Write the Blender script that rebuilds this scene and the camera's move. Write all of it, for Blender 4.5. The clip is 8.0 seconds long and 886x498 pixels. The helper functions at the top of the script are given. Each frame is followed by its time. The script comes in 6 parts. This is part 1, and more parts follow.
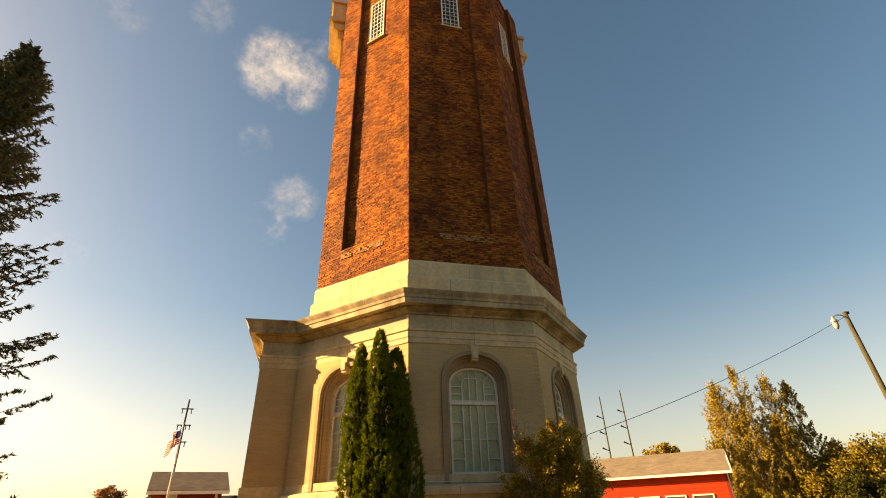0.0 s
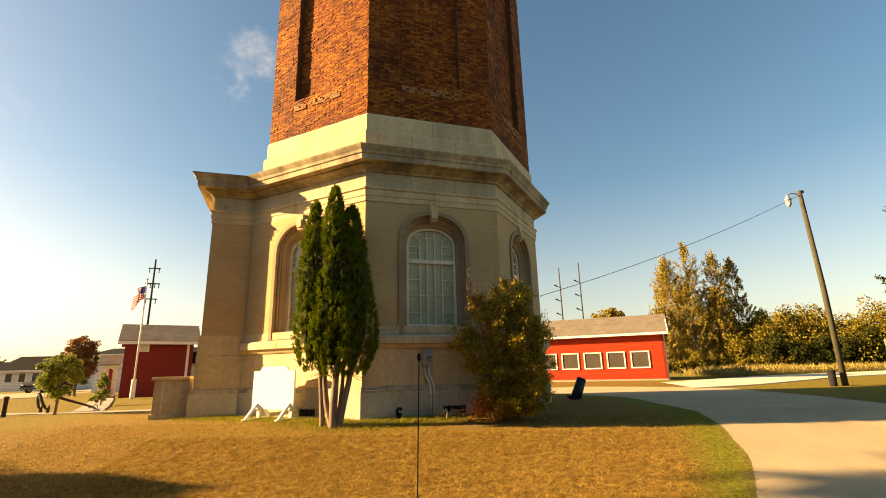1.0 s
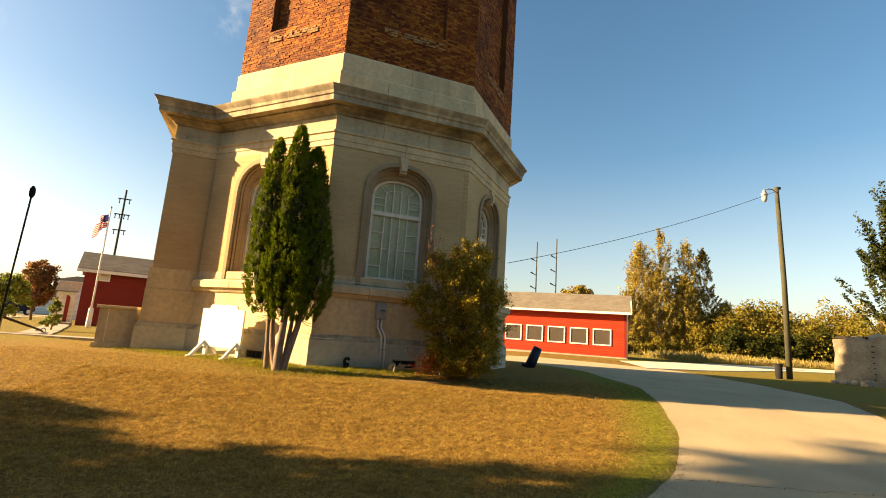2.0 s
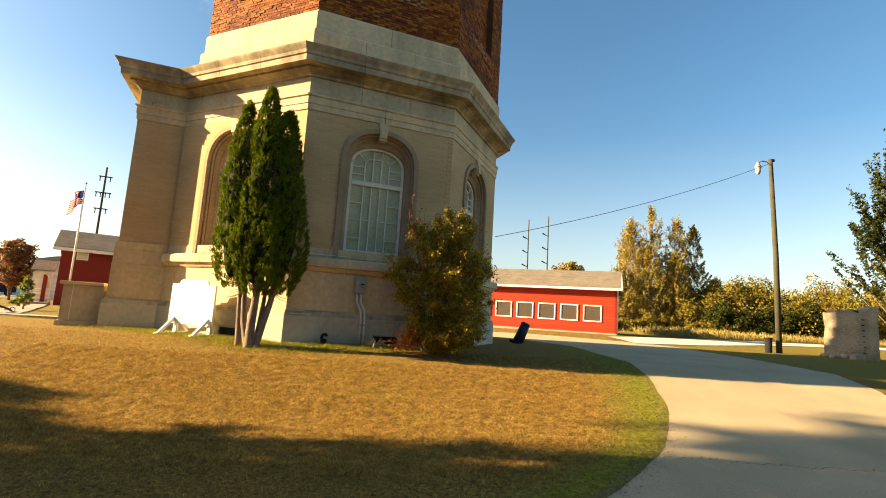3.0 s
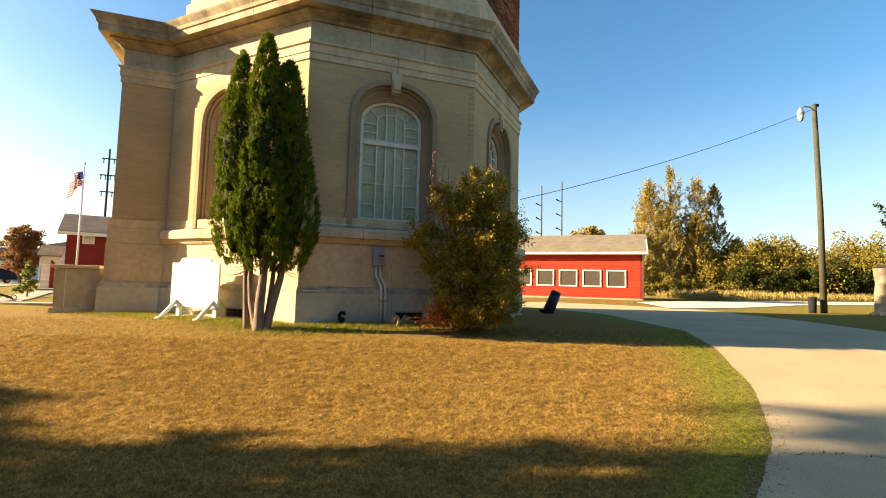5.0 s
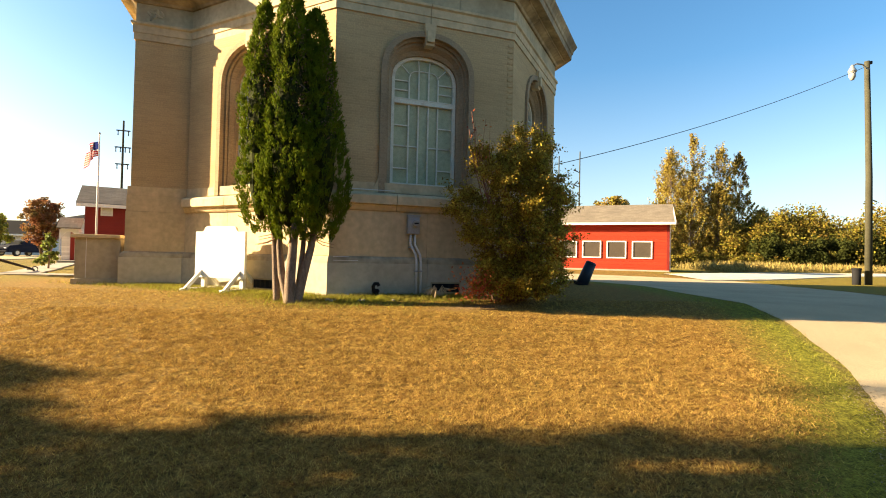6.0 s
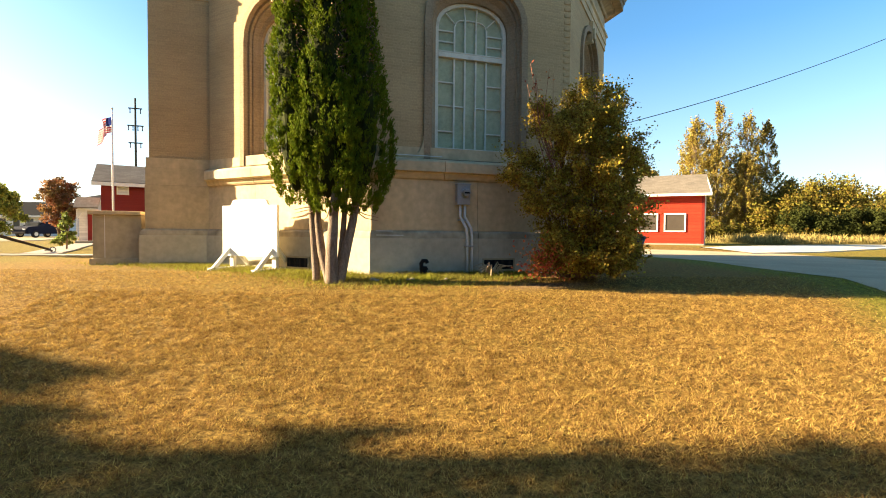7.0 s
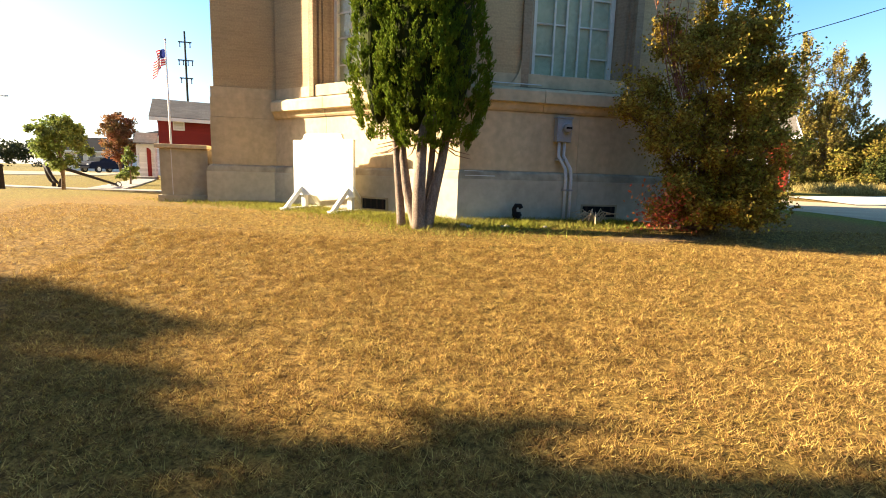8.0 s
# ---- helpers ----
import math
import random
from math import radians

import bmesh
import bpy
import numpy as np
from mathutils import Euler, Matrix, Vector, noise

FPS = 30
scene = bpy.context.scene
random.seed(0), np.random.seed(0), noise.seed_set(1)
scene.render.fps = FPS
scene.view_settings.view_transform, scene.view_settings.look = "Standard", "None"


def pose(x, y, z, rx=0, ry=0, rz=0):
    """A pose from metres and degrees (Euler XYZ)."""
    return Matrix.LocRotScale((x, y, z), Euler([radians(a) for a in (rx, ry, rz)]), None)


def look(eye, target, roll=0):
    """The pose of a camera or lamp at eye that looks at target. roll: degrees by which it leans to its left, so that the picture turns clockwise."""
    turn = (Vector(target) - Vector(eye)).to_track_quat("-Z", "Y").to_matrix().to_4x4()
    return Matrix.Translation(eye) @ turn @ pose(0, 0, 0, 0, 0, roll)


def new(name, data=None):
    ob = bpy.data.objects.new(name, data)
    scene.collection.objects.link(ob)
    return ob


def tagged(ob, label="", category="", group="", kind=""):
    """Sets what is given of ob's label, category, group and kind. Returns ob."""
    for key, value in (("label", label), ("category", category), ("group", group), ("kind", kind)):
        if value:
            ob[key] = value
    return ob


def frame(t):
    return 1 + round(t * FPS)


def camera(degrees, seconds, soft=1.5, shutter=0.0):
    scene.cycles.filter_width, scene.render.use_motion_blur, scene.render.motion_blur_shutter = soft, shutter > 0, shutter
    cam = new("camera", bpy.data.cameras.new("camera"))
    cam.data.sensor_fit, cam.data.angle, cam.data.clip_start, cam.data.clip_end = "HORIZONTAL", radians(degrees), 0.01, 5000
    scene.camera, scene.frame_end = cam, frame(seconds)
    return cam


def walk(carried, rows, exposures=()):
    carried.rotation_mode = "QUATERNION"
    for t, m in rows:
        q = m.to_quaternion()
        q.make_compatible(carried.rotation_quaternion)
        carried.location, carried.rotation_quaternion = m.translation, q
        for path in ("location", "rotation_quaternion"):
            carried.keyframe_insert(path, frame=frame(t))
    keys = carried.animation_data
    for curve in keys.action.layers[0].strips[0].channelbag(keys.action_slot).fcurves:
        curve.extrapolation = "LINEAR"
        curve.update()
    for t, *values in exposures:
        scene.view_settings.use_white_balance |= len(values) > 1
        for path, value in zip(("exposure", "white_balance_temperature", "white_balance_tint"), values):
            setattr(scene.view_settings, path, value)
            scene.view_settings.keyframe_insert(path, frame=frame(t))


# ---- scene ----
# camera: degrees across the width, then the walk (t, x, y, z, yaw, pitch, roll)
cam = camera(86.0, 8.0, soft=1.0)
PATH = [
    (0.0, 0.149, 0.158, 1.327, 4.47, 29.73, 1.97),
    (0.5, 0.324, 0.491, 1.255, 0.89, 18.06, 4.29),
    (1.0, 0.454, 0.815, 1.150, 0.58, 14.42, 1.37),
    (1.5, 0.712, 0.957, 1.133, 0.13, 10.78, 0.53),
    (2.0, 0.983, 1.131, 1.014, -2.71, 10.20, -3.96),
    (2.2, 1.080, 1.236, 0.984, -5.22, 9.78, -4.33),
    (3.3, 1.305, 1.971, 0.899, -2.81, 6.60, -3.74),
    (3.5, 1.289, 2.114, 0.888, -5.08, 6.10, -6.76),
    (4.0, 1.120, 2.448, 0.867, 0.01, 8.37, -0.51),
    (4.5, 1.011, 2.832, 0.900, 0.60, 4.23, -0.96),
    (4.7, 0.997, 2.953, 0.911, -1.32, 4.56, -2.17),
    (5.8, 0.663, 3.660, 0.847, -3.19, 1.99, 0.24),
    (6.0, 0.440, 3.847, 0.821, -0.58, 1.00, -1.27),
    (6.5, 0.084, 4.363, 0.750, -1.31, -3.17, -3.08),
    (7.0, -0.349, 4.885, 0.746, 0.81, -1.82, -0.54),
    (7.5, -0.714, 5.336, 0.750, 2.88, -3.43, -2.99),
    (8.0, -1.254, 5.732, 0.698, 5.73, -8.78, -1.64),
]
EXPO = [(0.0, 2.06, 11000, 20), (0.5, 2.15, 10600, 16), (1.0, 2.19, 9600, 15), (1.5, 2.21, 8700, 14), (2.0, 2.26, 8150, 12), (3.5, 2.36, 7200, 10), (4.0, 2.27, 6850, 10), (4.5, 2.35, 6650, 9), (6.0, 2.48, 6650, 8), (6.5, 2.55, 6600, 8), (7.0, 2.66, 6300, 8), (8.0, 2.71, 5700, 9)]
walk(cam, [(t, pose(x, y, z, 90 + pitch, roll, yaw)) for t, x, y, z, yaw, pitch, roll in PATH], EXPO)

# ---- light: low evening sun from the west, clear sky with a few small clouds ----
SUN_AZ, SUN_EL = 178.5, 18.0          # degrees from +x towards +y, and above the horizon
sun = new("sun", bpy.data.lights.new("sun", "SUN"))
sun.data.energy, sun.data.angle, sun.data.color = 5.0, radians(0.53), (1.0, 0.77, 0.48)
sun_dir = Vector((math.cos(radians(SUN_AZ)) * math.cos(radians(SUN_EL)), math.sin(radians(SUN_AZ)) * math.cos(radians(SUN_EL)), math.sin(radians(SUN_EL))))
sun.matrix_world = look(sun_dir * 60, (0, 0, 0))

world = bpy.data.worlds.new("evening_sky")
scene.world = world
world.use_nodes = True
wt = world.node_tree
wt.nodes.clear()


def wnode(kind, **values):
    n = wt.nodes.new(kind)
    for key, value in values.items():
        n.inputs[key].default_value = value
    return n


sky = wt.nodes.new("ShaderNodeTexSky")
sky.sky_type, sky.sun_disc = "NISHITA", False
sky.sun_elevation, sky.sun_rotation = radians(SUN_EL), radians(90 - SUN_AZ)
sky.air_density, sky.dust_density, sky.ozone_density = 1.0, 1.4, 2.2
tc = wt.nodes.new("ShaderNodeTexCoord")
mp = wt.nodes.new("ShaderNodeMapping")
mp.inputs["Location"].default_value = (0.31, 0.12, 0.4)
cn = wnode("ShaderNodeTexNoise", Scale=11.0, Detail=10.0, Roughness=0.68)
wt.links.new(tc.outputs["Generated"], mp.inputs["Vector"])
wt.links.new(mp.outputs["Vector"], cn.inputs["Vector"])


def wmath(kind, a, b):
    n = wt.nodes.new("ShaderNodeMath")
    n.operation = kind
    for k, v in enumerate((a, b)):
        if isinstance(v, (int, float)):
            n.inputs[k].default_value = v
        else:
            wt.links.new(v, n.inputs[k])
    return n.outputs[0]


# small fair-weather clouds high in the north-west: direction, half-width in degrees, thickness
CLOUDS = [((-0.335, 0.575, 0.745), 4.6, 0.95), ((-0.30, 0.605, 0.735), 4.4, 0.85), ((-0.253, 0.555, 0.792), 3.4, 0.6), ((-0.392, 0.657, 0.644), 2.8, 0.55), ((-0.338, 0.749, 0.57), 4.0, 0.6),
          ((-0.390, 0.760, 0.52), 3.4, 0.66), ((-0.52, 0.432, 0.737), 3.2, 0.5), ((-0.41, 0.474, 0.779), 3.6, 0.45), ((-0.661, 0.631, 0.407), 2.6, 0.6)]
cover = 0.0
for way, half, thick in CLOUDS:
    dotn = wt.nodes.new("ShaderNodeVectorMath")
    dotn.operation = "DOT_PRODUCT"
    dotn.inputs[1].default_value = Vector(way).normalized()
    wt.links.new(tc.outputs["Generated"], dotn.inputs[0])
    bank = wt.nodes.new("ShaderNodeMapRange")
    bank.interpolation_type = "SMOOTHSTEP"
    bank.inputs["From Min"].default_value, bank.inputs["From Max"].default_value = math.cos(radians(half * 1.15)), math.cos(radians(half * 0.1))
    bank.inputs["To Max"].default_value = thick
    wt.links.new(dotn.outputs["Value"], bank.inputs["Value"])
    cover = wmath("MAXIMUM", cover, bank.outputs["Result"])
puff = wmath("MULTIPLY", wmath("SUBTRACT", cn.outputs["Fac"], 0.28), 2.9)
cr = wt.nodes.new("ShaderNodeMapRange")
cr.interpolation_type = "SMOOTHSTEP"
cr.inputs["From Min"].default_value, cr.inputs["From Max"].default_value, cr.inputs["To Max"].default_value = 0.20, 1.2, 0.54
wt.links.new(wmath("MULTIPLY", cover, puff), cr.inputs["Value"])
wmix = wt.nodes.new("ShaderNodeMixRGB")
wmix.inputs["Color2"].default_value = (7.4, 7.0, 6.4, 1)
bg = wnode("ShaderNodeBackground", Strength=0.051)
wo = wt.nodes.new("ShaderNodeOutputWorld")
wt.links.new(cr.outputs["Result"], wmix.inputs["Fac"])
deep = wnode("ShaderNodeHueSaturation", Hue=0.496, Saturation=1.28, Value=1.0)
rise = wt.nodes.new("ShaderNodeSeparateXYZ")
haze = wnode("ShaderNodeMapRange")
haze.inputs["From Min"].default_value, haze.inputs["From Max"].default_value = 0.0, 0.36
haze.inputs["To Min"].default_value, haze.inputs["To Max"].default_value = 0.78, 1.24
wt.links.new(tc.outputs["Generated"], rise.inputs["Vector"])
wt.links.new(rise.outputs["Z"], haze.inputs["Value"])
wt.links.new(haze.outputs["Result"], deep.inputs["Saturation"])
wt.links.new(sky.outputs["Color"], deep.inputs["Color"])
wt.links.new(deep.outputs["Color"], wmix.inputs["Color1"])
wt.links.new(wmix.outputs["Color"], bg.inputs["Color"])
wt.links.new(bg.outputs["Background"], wo.inputs["Surface"])

# ---- materials ----


def material(name, base, rough=0.8, vary=0.25, scale=3.0, fine=40.0, bump=0.2, depth=0.01, metal=0.0, second=None, second_at=0.55, hue=0.0, per_piece=0.0, translucent=0.0, spec=0.2):
    """A surface with colour that varies at a coarse and a fine scale, and a fine relief."""
    m = bpy.data.materials.new(name)
    m.use_nodes = True
    t = m.node_tree
    b = t.nodes["Principled BSDF"]
    b.inputs["Roughness"].default_value, b.inputs["Metallic"].default_value = rough, metal
    b.inputs["Specular IOR Level"].default_value = spec
    co = t.nodes.new("ShaderNodeTexCoord")
    n1, n2 = t.nodes.new("ShaderNodeTexNoise"), t.nodes.new("ShaderNodeTexNoise")
    n1.inputs["Scale"].default_value, n1.inputs["Detail"].default_value = scale, 6
    n2.inputs["Scale"].default_value, n2.inputs["Detail"].default_value = fine, 4
    t.links.new(co.outputs["Object"], n1.inputs["Vector"])
    t.links.new(co.outputs["Object"], n2.inputs["Vector"])
    other = second or tuple(c * (1 - vary) for c in base)
    ramp = t.nodes.new("ShaderNodeValToRGB")
    ramp.color_ramp.elements[0].position, ramp.color_ramp.elements[1].position = second_at - 0.16, second_at + 0.16
    ramp.color_ramp.elements[0].color, ramp.color_ramp.elements[1].color = (*base, 1), (*other, 1)
    t.links.new(n1.outputs["Fac"], ramp.inputs["Fac"])
    hsv = t.nodes.new("ShaderNodeHueSaturation")
    t.links.new(ramp.outputs["Color"], hsv.inputs["Color"])
    mr = t.nodes.new("ShaderNodeMapRange")
    mr.inputs["To Min"].default_value, mr.inputs["To Max"].default_value = 1 - vary, 1 + vary
    mr.inputs["From Min"].default_value, mr.inputs["From Max"].default_value = 0.3, 0.7
    t.links.new(n2.outputs["Fac"], mr.inputs["Value"])
    value = mr.outputs["Result"]
    if per_piece:
        oi, geo = t.nodes.new("ShaderNodeObjectInfo"), t.nodes.new("ShaderNodeNewGeometry")
        add = t.nodes.new("ShaderNodeMath")
        add.operation = "ADD"
        t.links.new(oi.outputs["Random"], add.inputs[0])
        t.links.new(geo.outputs["Random Per Island"], add.inputs[1])
        fr = t.nodes.new("ShaderNodeMath")
        fr.operation = "FRACT"
        t.links.new(add.outputs[0], fr.inputs[0])
        pm = t.nodes.new("ShaderNodeMapRange")
        pm.inputs["To Min"].default_value, pm.inputs["To Max"].default_value = 1 - per_piece, 1 + per_piece
        t.links.new(fr.outputs[0], pm.inputs["Value"])
        mul = t.nodes.new("ShaderNodeMath")
        mul.operation = "MULTIPLY"
        t.links.new(value, mul.inputs[0])
        t.links.new(pm.outputs["Result"], mul.inputs[1])
        value = mul.outputs[0]
        if hue:
            hm = t.nodes.new("ShaderNodeMapRange")
            hm.inputs["To Min"].default_value, hm.inputs["To Max"].default_value = 0.5 - hue, 0.5 + hue
            t.links.new(fr.outputs[0], hm.inputs["Value"])
            t.links.new(hm.outputs["Result"], hsv.inputs["Hue"])
    t.links.new(value, hsv.inputs["Value"])
    t.links.new(hsv.outputs["Color"], b.inputs["Base Color"])
    if bump:
        bp = t.nodes.new("ShaderNodeBump")
        bp.inputs["Strength"].default_value, bp.inputs["Distance"].default_value = bump, depth
        t.links.new(n2.outputs["Fac"], bp.inputs["Height"])
        t.links.new(bp.outputs["Normal"], b.inputs["Normal"])
    if translucent:
        tr, mx = t.nodes.new("ShaderNodeBsdfTranslucent"), t.nodes.new("ShaderNodeMixShader")
        mx.inputs["Fac"].default_value = translucent
        t.links.new(hsv.outputs["Color"], tr.inputs["Color"])
        t.links.new(b.outputs["BSDF"], mx.inputs[1])
        t.links.new(tr.outputs["BSDF"], mx.inputs[2])
        t.links.new(mx.outputs["Shader"], t.nodes["Material Output"].inputs["Surface"])
    return m


def coursed(m, width, height, gap, contrast, depth, offset=0.5, spread=0.15):
    """Lays brick courses over a material: joints recessed and lighter, in the face's own x and z."""
    t = m.node_tree
    b = t.nodes["Principled BSDF"]
    co, sep, com = t.nodes.new("ShaderNodeTexCoord"), t.nodes.new("ShaderNodeSeparateXYZ"), t.nodes.new("ShaderNodeCombineXYZ")
    br = t.nodes.new("ShaderNodeTexBrick")
    br.offset = offset
    br.inputs["Scale"].default_value, br.inputs["Brick Width"].default_value, br.inputs["Row Height"].default_value = 1.0, width, height
    br.inputs["Mortar Size"].default_value, br.inputs["Mortar Smooth"].default_value = gap, 0.3
    br.inputs["Color1"].default_value, br.inputs["Color2"].default_value = (*[0.95 - spread] * 3, 1), (*[0.95 + spread] * 3, 1)
    br.inputs["Mortar"].default_value = (contrast, contrast, contrast, 1)
    t.links.new(co.outputs["Object"], sep.inputs["Vector"])
    t.links.new(sep.outputs["X"], com.inputs["X"])
    t.links.new(sep.outputs["Z"], com.inputs["Y"])
    t.links.new(com.outputs["Vector"], br.inputs["Vector"])
    mix = t.nodes.new("ShaderNodeMixRGB")
    mix.blend_type, mix.inputs["Fac"].default_value = "MULTIPLY", 1.0
    src = b.inputs["Base Color"].links[0].from_socket
    t.links.new(src, mix.inputs["Color1"])
    t.links.new(br.outputs["Color"], mix.inputs["Color2"])
    t.links.new(mix.outputs["Color"], b.inputs["Base Color"])
    bp = t.nodes.new("ShaderNodeBump")
    bp.invert = True
    bp.inputs["Strength"].default_value, bp.inputs["Distance"].default_value = 0.8, depth
    t.links.new(br.outputs["Fac"], bp.inputs["Height"])
    if b.inputs["Normal"].links:
        t.links.new(b.inputs["Normal"].links[0].from_socket, bp.inputs["Normal"])
    t.links.new(bp.outputs["Normal"], b.inputs["Normal"])
    return m


def streaked(m, wide=2.2, tall=0.4):
    """Draws a material's coarse variation out into vertical runs, as rain leaves it on stone."""
    t = m.node_tree
    n1 = [n for n in t.nodes if n.bl_idname == "ShaderNodeTexNoise"][0]
    mp_ = t.nodes.new("ShaderNodeMapping")
    mp_.inputs["Scale"].default_value = (wide, wide, tall)
    t.links.new(n1.inputs["Vector"].links[0].from_socket, mp_.inputs["Vector"])
    t.links.new(mp_.outputs["Vector"], n1.inputs["Vector"])
    return m


STONE = streaked(material("limestone", (0.61, 0.465, 0.27), 0.85, 0.12, 0.9, 9, 0.25, 0.01, second=(0.43, 0.34, 0.205), per_piece=0.06))
STONE_STAINED = material("stained_limestone", (0.47, 0.40, 0.27), 0.9, 0.15, 2.2, 9, 0.3, 0.012, second=(0.17, 0.145, 0.10), second_at=0.60, per_piece=0.1)
STONE_SOOT = streaked(material("sooty_limestone", (0.47, 0.375, 0.235), 0.9, 0.2, 0.9, 7, 0.3, 0.012, second=(0.21, 0.17, 0.112), second_at=0.50, per_piece=0.08))
STONE_DIRTY = streaked(material("weathered_limestone", (0.51, 0.425, 0.275), 0.88, 0.12, 0.9, 8, 0.28, 0.012, second=(0.38, 0.315, 0.20), second_at=0.52, per_piece=0.07))
BUFF = coursed(material("buff_brick", (0.53, 0.372, 0.188), 0.9, 0.12, 0.7, 30, 0.2, 0.006, second=(0.44, 0.302, 0.148)), 0.30, 0.052, 0.005, 1.03, 0.0025, spread=0.06)
BRICK = material("red_brick", (0.275, 0.080, 0.012), 0.85, 0.3, 1.1, 26, 0.5, 0.012, second=(0.115, 0.034, 0.009), second_at=0.53, per_piece=0.45, hue=0.012)
PALE_BRICK = material("pale_worn_brick", (0.40, 0.235, 0.11), 0.9, 0.2, 3, 30, 0.4, 0.008, second=(0.27, 0.14, 0.06), per_piece=0.3)
MORTAR = material("mortar", (0.11, 0.050, 0.022), 0.95, 0.2, 4, 60, 0.3, 0.006)
BRICK_FAR = coursed(material("red_brick_high", (0.22, 0.066, 0.016), 0.85, 0.3, 1.6, 18, 0.5, 0.02, second=(0.17, 0.058, 0.02)), 0.21, 0.073, 0.012, 0.75, 0.015)
CHEEK = material("grey_limestone", (0.50, 0.45, 0.335), 0.9, 0.10, 1.1, 9, 0.2, 0.008, second=(0.41, 0.365, 0.27), per_piece=0.06)
PAINT = material("white_paint", (0.74, 0.72, 0.66), 0.5, 0.08, 3, 40, 0.1, 0.003)
FRAME_PAINT = material("flaking_cream_paint", (0.72, 0.67, 0.54), 0.6, 0.08, 4.0, 40, 0.15, 0.003, second=(0.46, 0.38, 0.26), second_at=0.70)
SIGN_WHITE = material("white_board", (0.86, 0.86, 0.84), 0.55, 0.03, 2, 60, 0.05, 0.002)
BACKING = material("pale_blind", (0.55, 0.50, 0.31), 0.8, 0.12, 1.6, 12, 0.1, 0.004, second=(0.40, 0.37, 0.23))
REVEAL = coursed(material("moulded_brick", (0.36, 0.26, 0.155), 0.9, 0.14, 0.9, 30, 0.2, 0.006, second=(0.29, 0.205, 0.12)), 0.30, 0.052, 0.005, 1.03, 0.0025, spread=0.06)


def lawn_material():
    """Dry mown grass: straw and brown at the scale of tufts, olive patches, and green where the 'green' attribute says so."""
    m = bpy.data.materials.new("dry_lawn")
    m.use_nodes = True
    t = m.node_tree
    b = t.nodes["Principled BSDF"]
    b.inputs["Roughness"].default_value, b.inputs["Specular IOR Level"].default_value = 1.0, 0.1
    co = t.nodes.new("ShaderNodeTexCoord")

    def noisy(scale, detail, rough, lo, hi, c0, c1):
        n, r = t.nodes.new("ShaderNodeTexNoise"), t.nodes.new("ShaderNodeValToRGB")
        n.inputs["Scale"].default_value, n.inputs["Detail"].default_value, n.inputs["Roughness"].default_value = scale, detail, rough
        r.color_ramp.elements[0].position, r.color_ramp.elements[1].position = lo, hi
        r.color_ramp.elements[0].color, r.color_ramp.elements[1].color = (*c0, 1), (*c1, 1)
        t.links.new(co.outputs["Object"], n.inputs["Vector"])
        t.links.new(n.outputs["Fac"], r.inputs["Fac"])
        return n, r

    def mix(fac, c1, c2, mode="MIX"):
        x = t.nodes.new("ShaderNodeMixRGB")
        x.blend_type = mode
        t.links.new(fac, x.inputs["Fac"]) if not isinstance(fac, float) else setattr(x.inputs["Fac"], "default_value", fac)
        t.links.new(c1, x.inputs["Color1"])
        t.links.new(c2, x.inputs["Color2"])
        return x.outputs["Color"]

    _, straw = noisy(19.0, 8, 0.74, 0.38, 0.62, (0.088, 0.046, 0.010), (0.345, 0.208, 0.046))
    _, olive = noisy(0.9, 6, 0.7, 0.44, 0.70, (0, 0, 0), (0.5, 0.5, 0.5))
    _, olive_c = noisy(19.0, 6, 0.72, 0.38, 0.62, (0.075, 0.055, 0.011), (0.25, 0.185, 0.034))
    _, green_c = noisy(12.0, 7, 0.72, 0.36, 0.64, (0.084, 0.084, 0.010), (0.236, 0.228, 0.026))
    col = mix(olive.outputs["Color"], straw.outputs["Color"], olive_c.outputs["Color"])
    at = t.nodes.new("ShaderNodeAttribute")
    at.attribute_name = "green"
    edge = t.nodes.new("ShaderNodeMath")
    edge.operation, edge.use_clamp = "MULTIPLY_ADD", True
    soft, _ = noisy(5.0, 6, 0.7, 0.4, 0.6, (0, 0, 0), (1, 1, 1))
    shift = t.nodes.new("ShaderNodeMath")
    shift.operation = "MULTIPLY_ADD"
    shift.inputs[1].default_value, shift.inputs[2].default_value = 2.4, -1.2
    t.links.new(soft.outputs["Fac"], shift.inputs[0])
    edge.inputs[1].default_value = 1.5
    t.links.new(at.outputs["Fac"], edge.inputs[0])
    t.links.new(shift.outputs[0], edge.inputs[2])
    gate = t.nodes.new("ShaderNodeMath")
    gate.operation = "MULTIPLY"
    t.links.new(edge.outputs[0], gate.inputs[0])
    t.links.new(at.outputs["Fac"], gate.inputs[1])
    col = mix(gate.outputs[0], col, green_c.outputs["Color"])
    _, dirt_c = noisy(14.0, 6, 0.7, 0.38, 0.62, (0.12, 0.075, 0.035), (0.29, 0.19, 0.095))
    ab = t.nodes.new("ShaderNodeAttribute")
    ab.attribute_name = "bare"
    bare, _ = noisy(2.6, 7, 0.75, 0.4, 0.6, (0, 0, 0), (1, 1, 1))
    lift = t.nodes.new("ShaderNodeMath")
    lift.operation = "MULTIPLY_ADD"
    lift.inputs[1].default_value, lift.inputs[2].default_value = 5.0, -2.75
    t.links.new(bare.outputs["Fac"], lift.inputs[0])
    patch = t.nodes.new("ShaderNodeMath")
    patch.operation, patch.use_clamp = "MULTIPLY_ADD", True
    patch.inputs[1].default_value = 2.0
    t.links.new(ab.outputs["Fac"], patch.inputs[0])
    t.links.new(lift.outputs[0], patch.inputs[2])
    bare_gate = t.nodes.new("ShaderNodeMath")
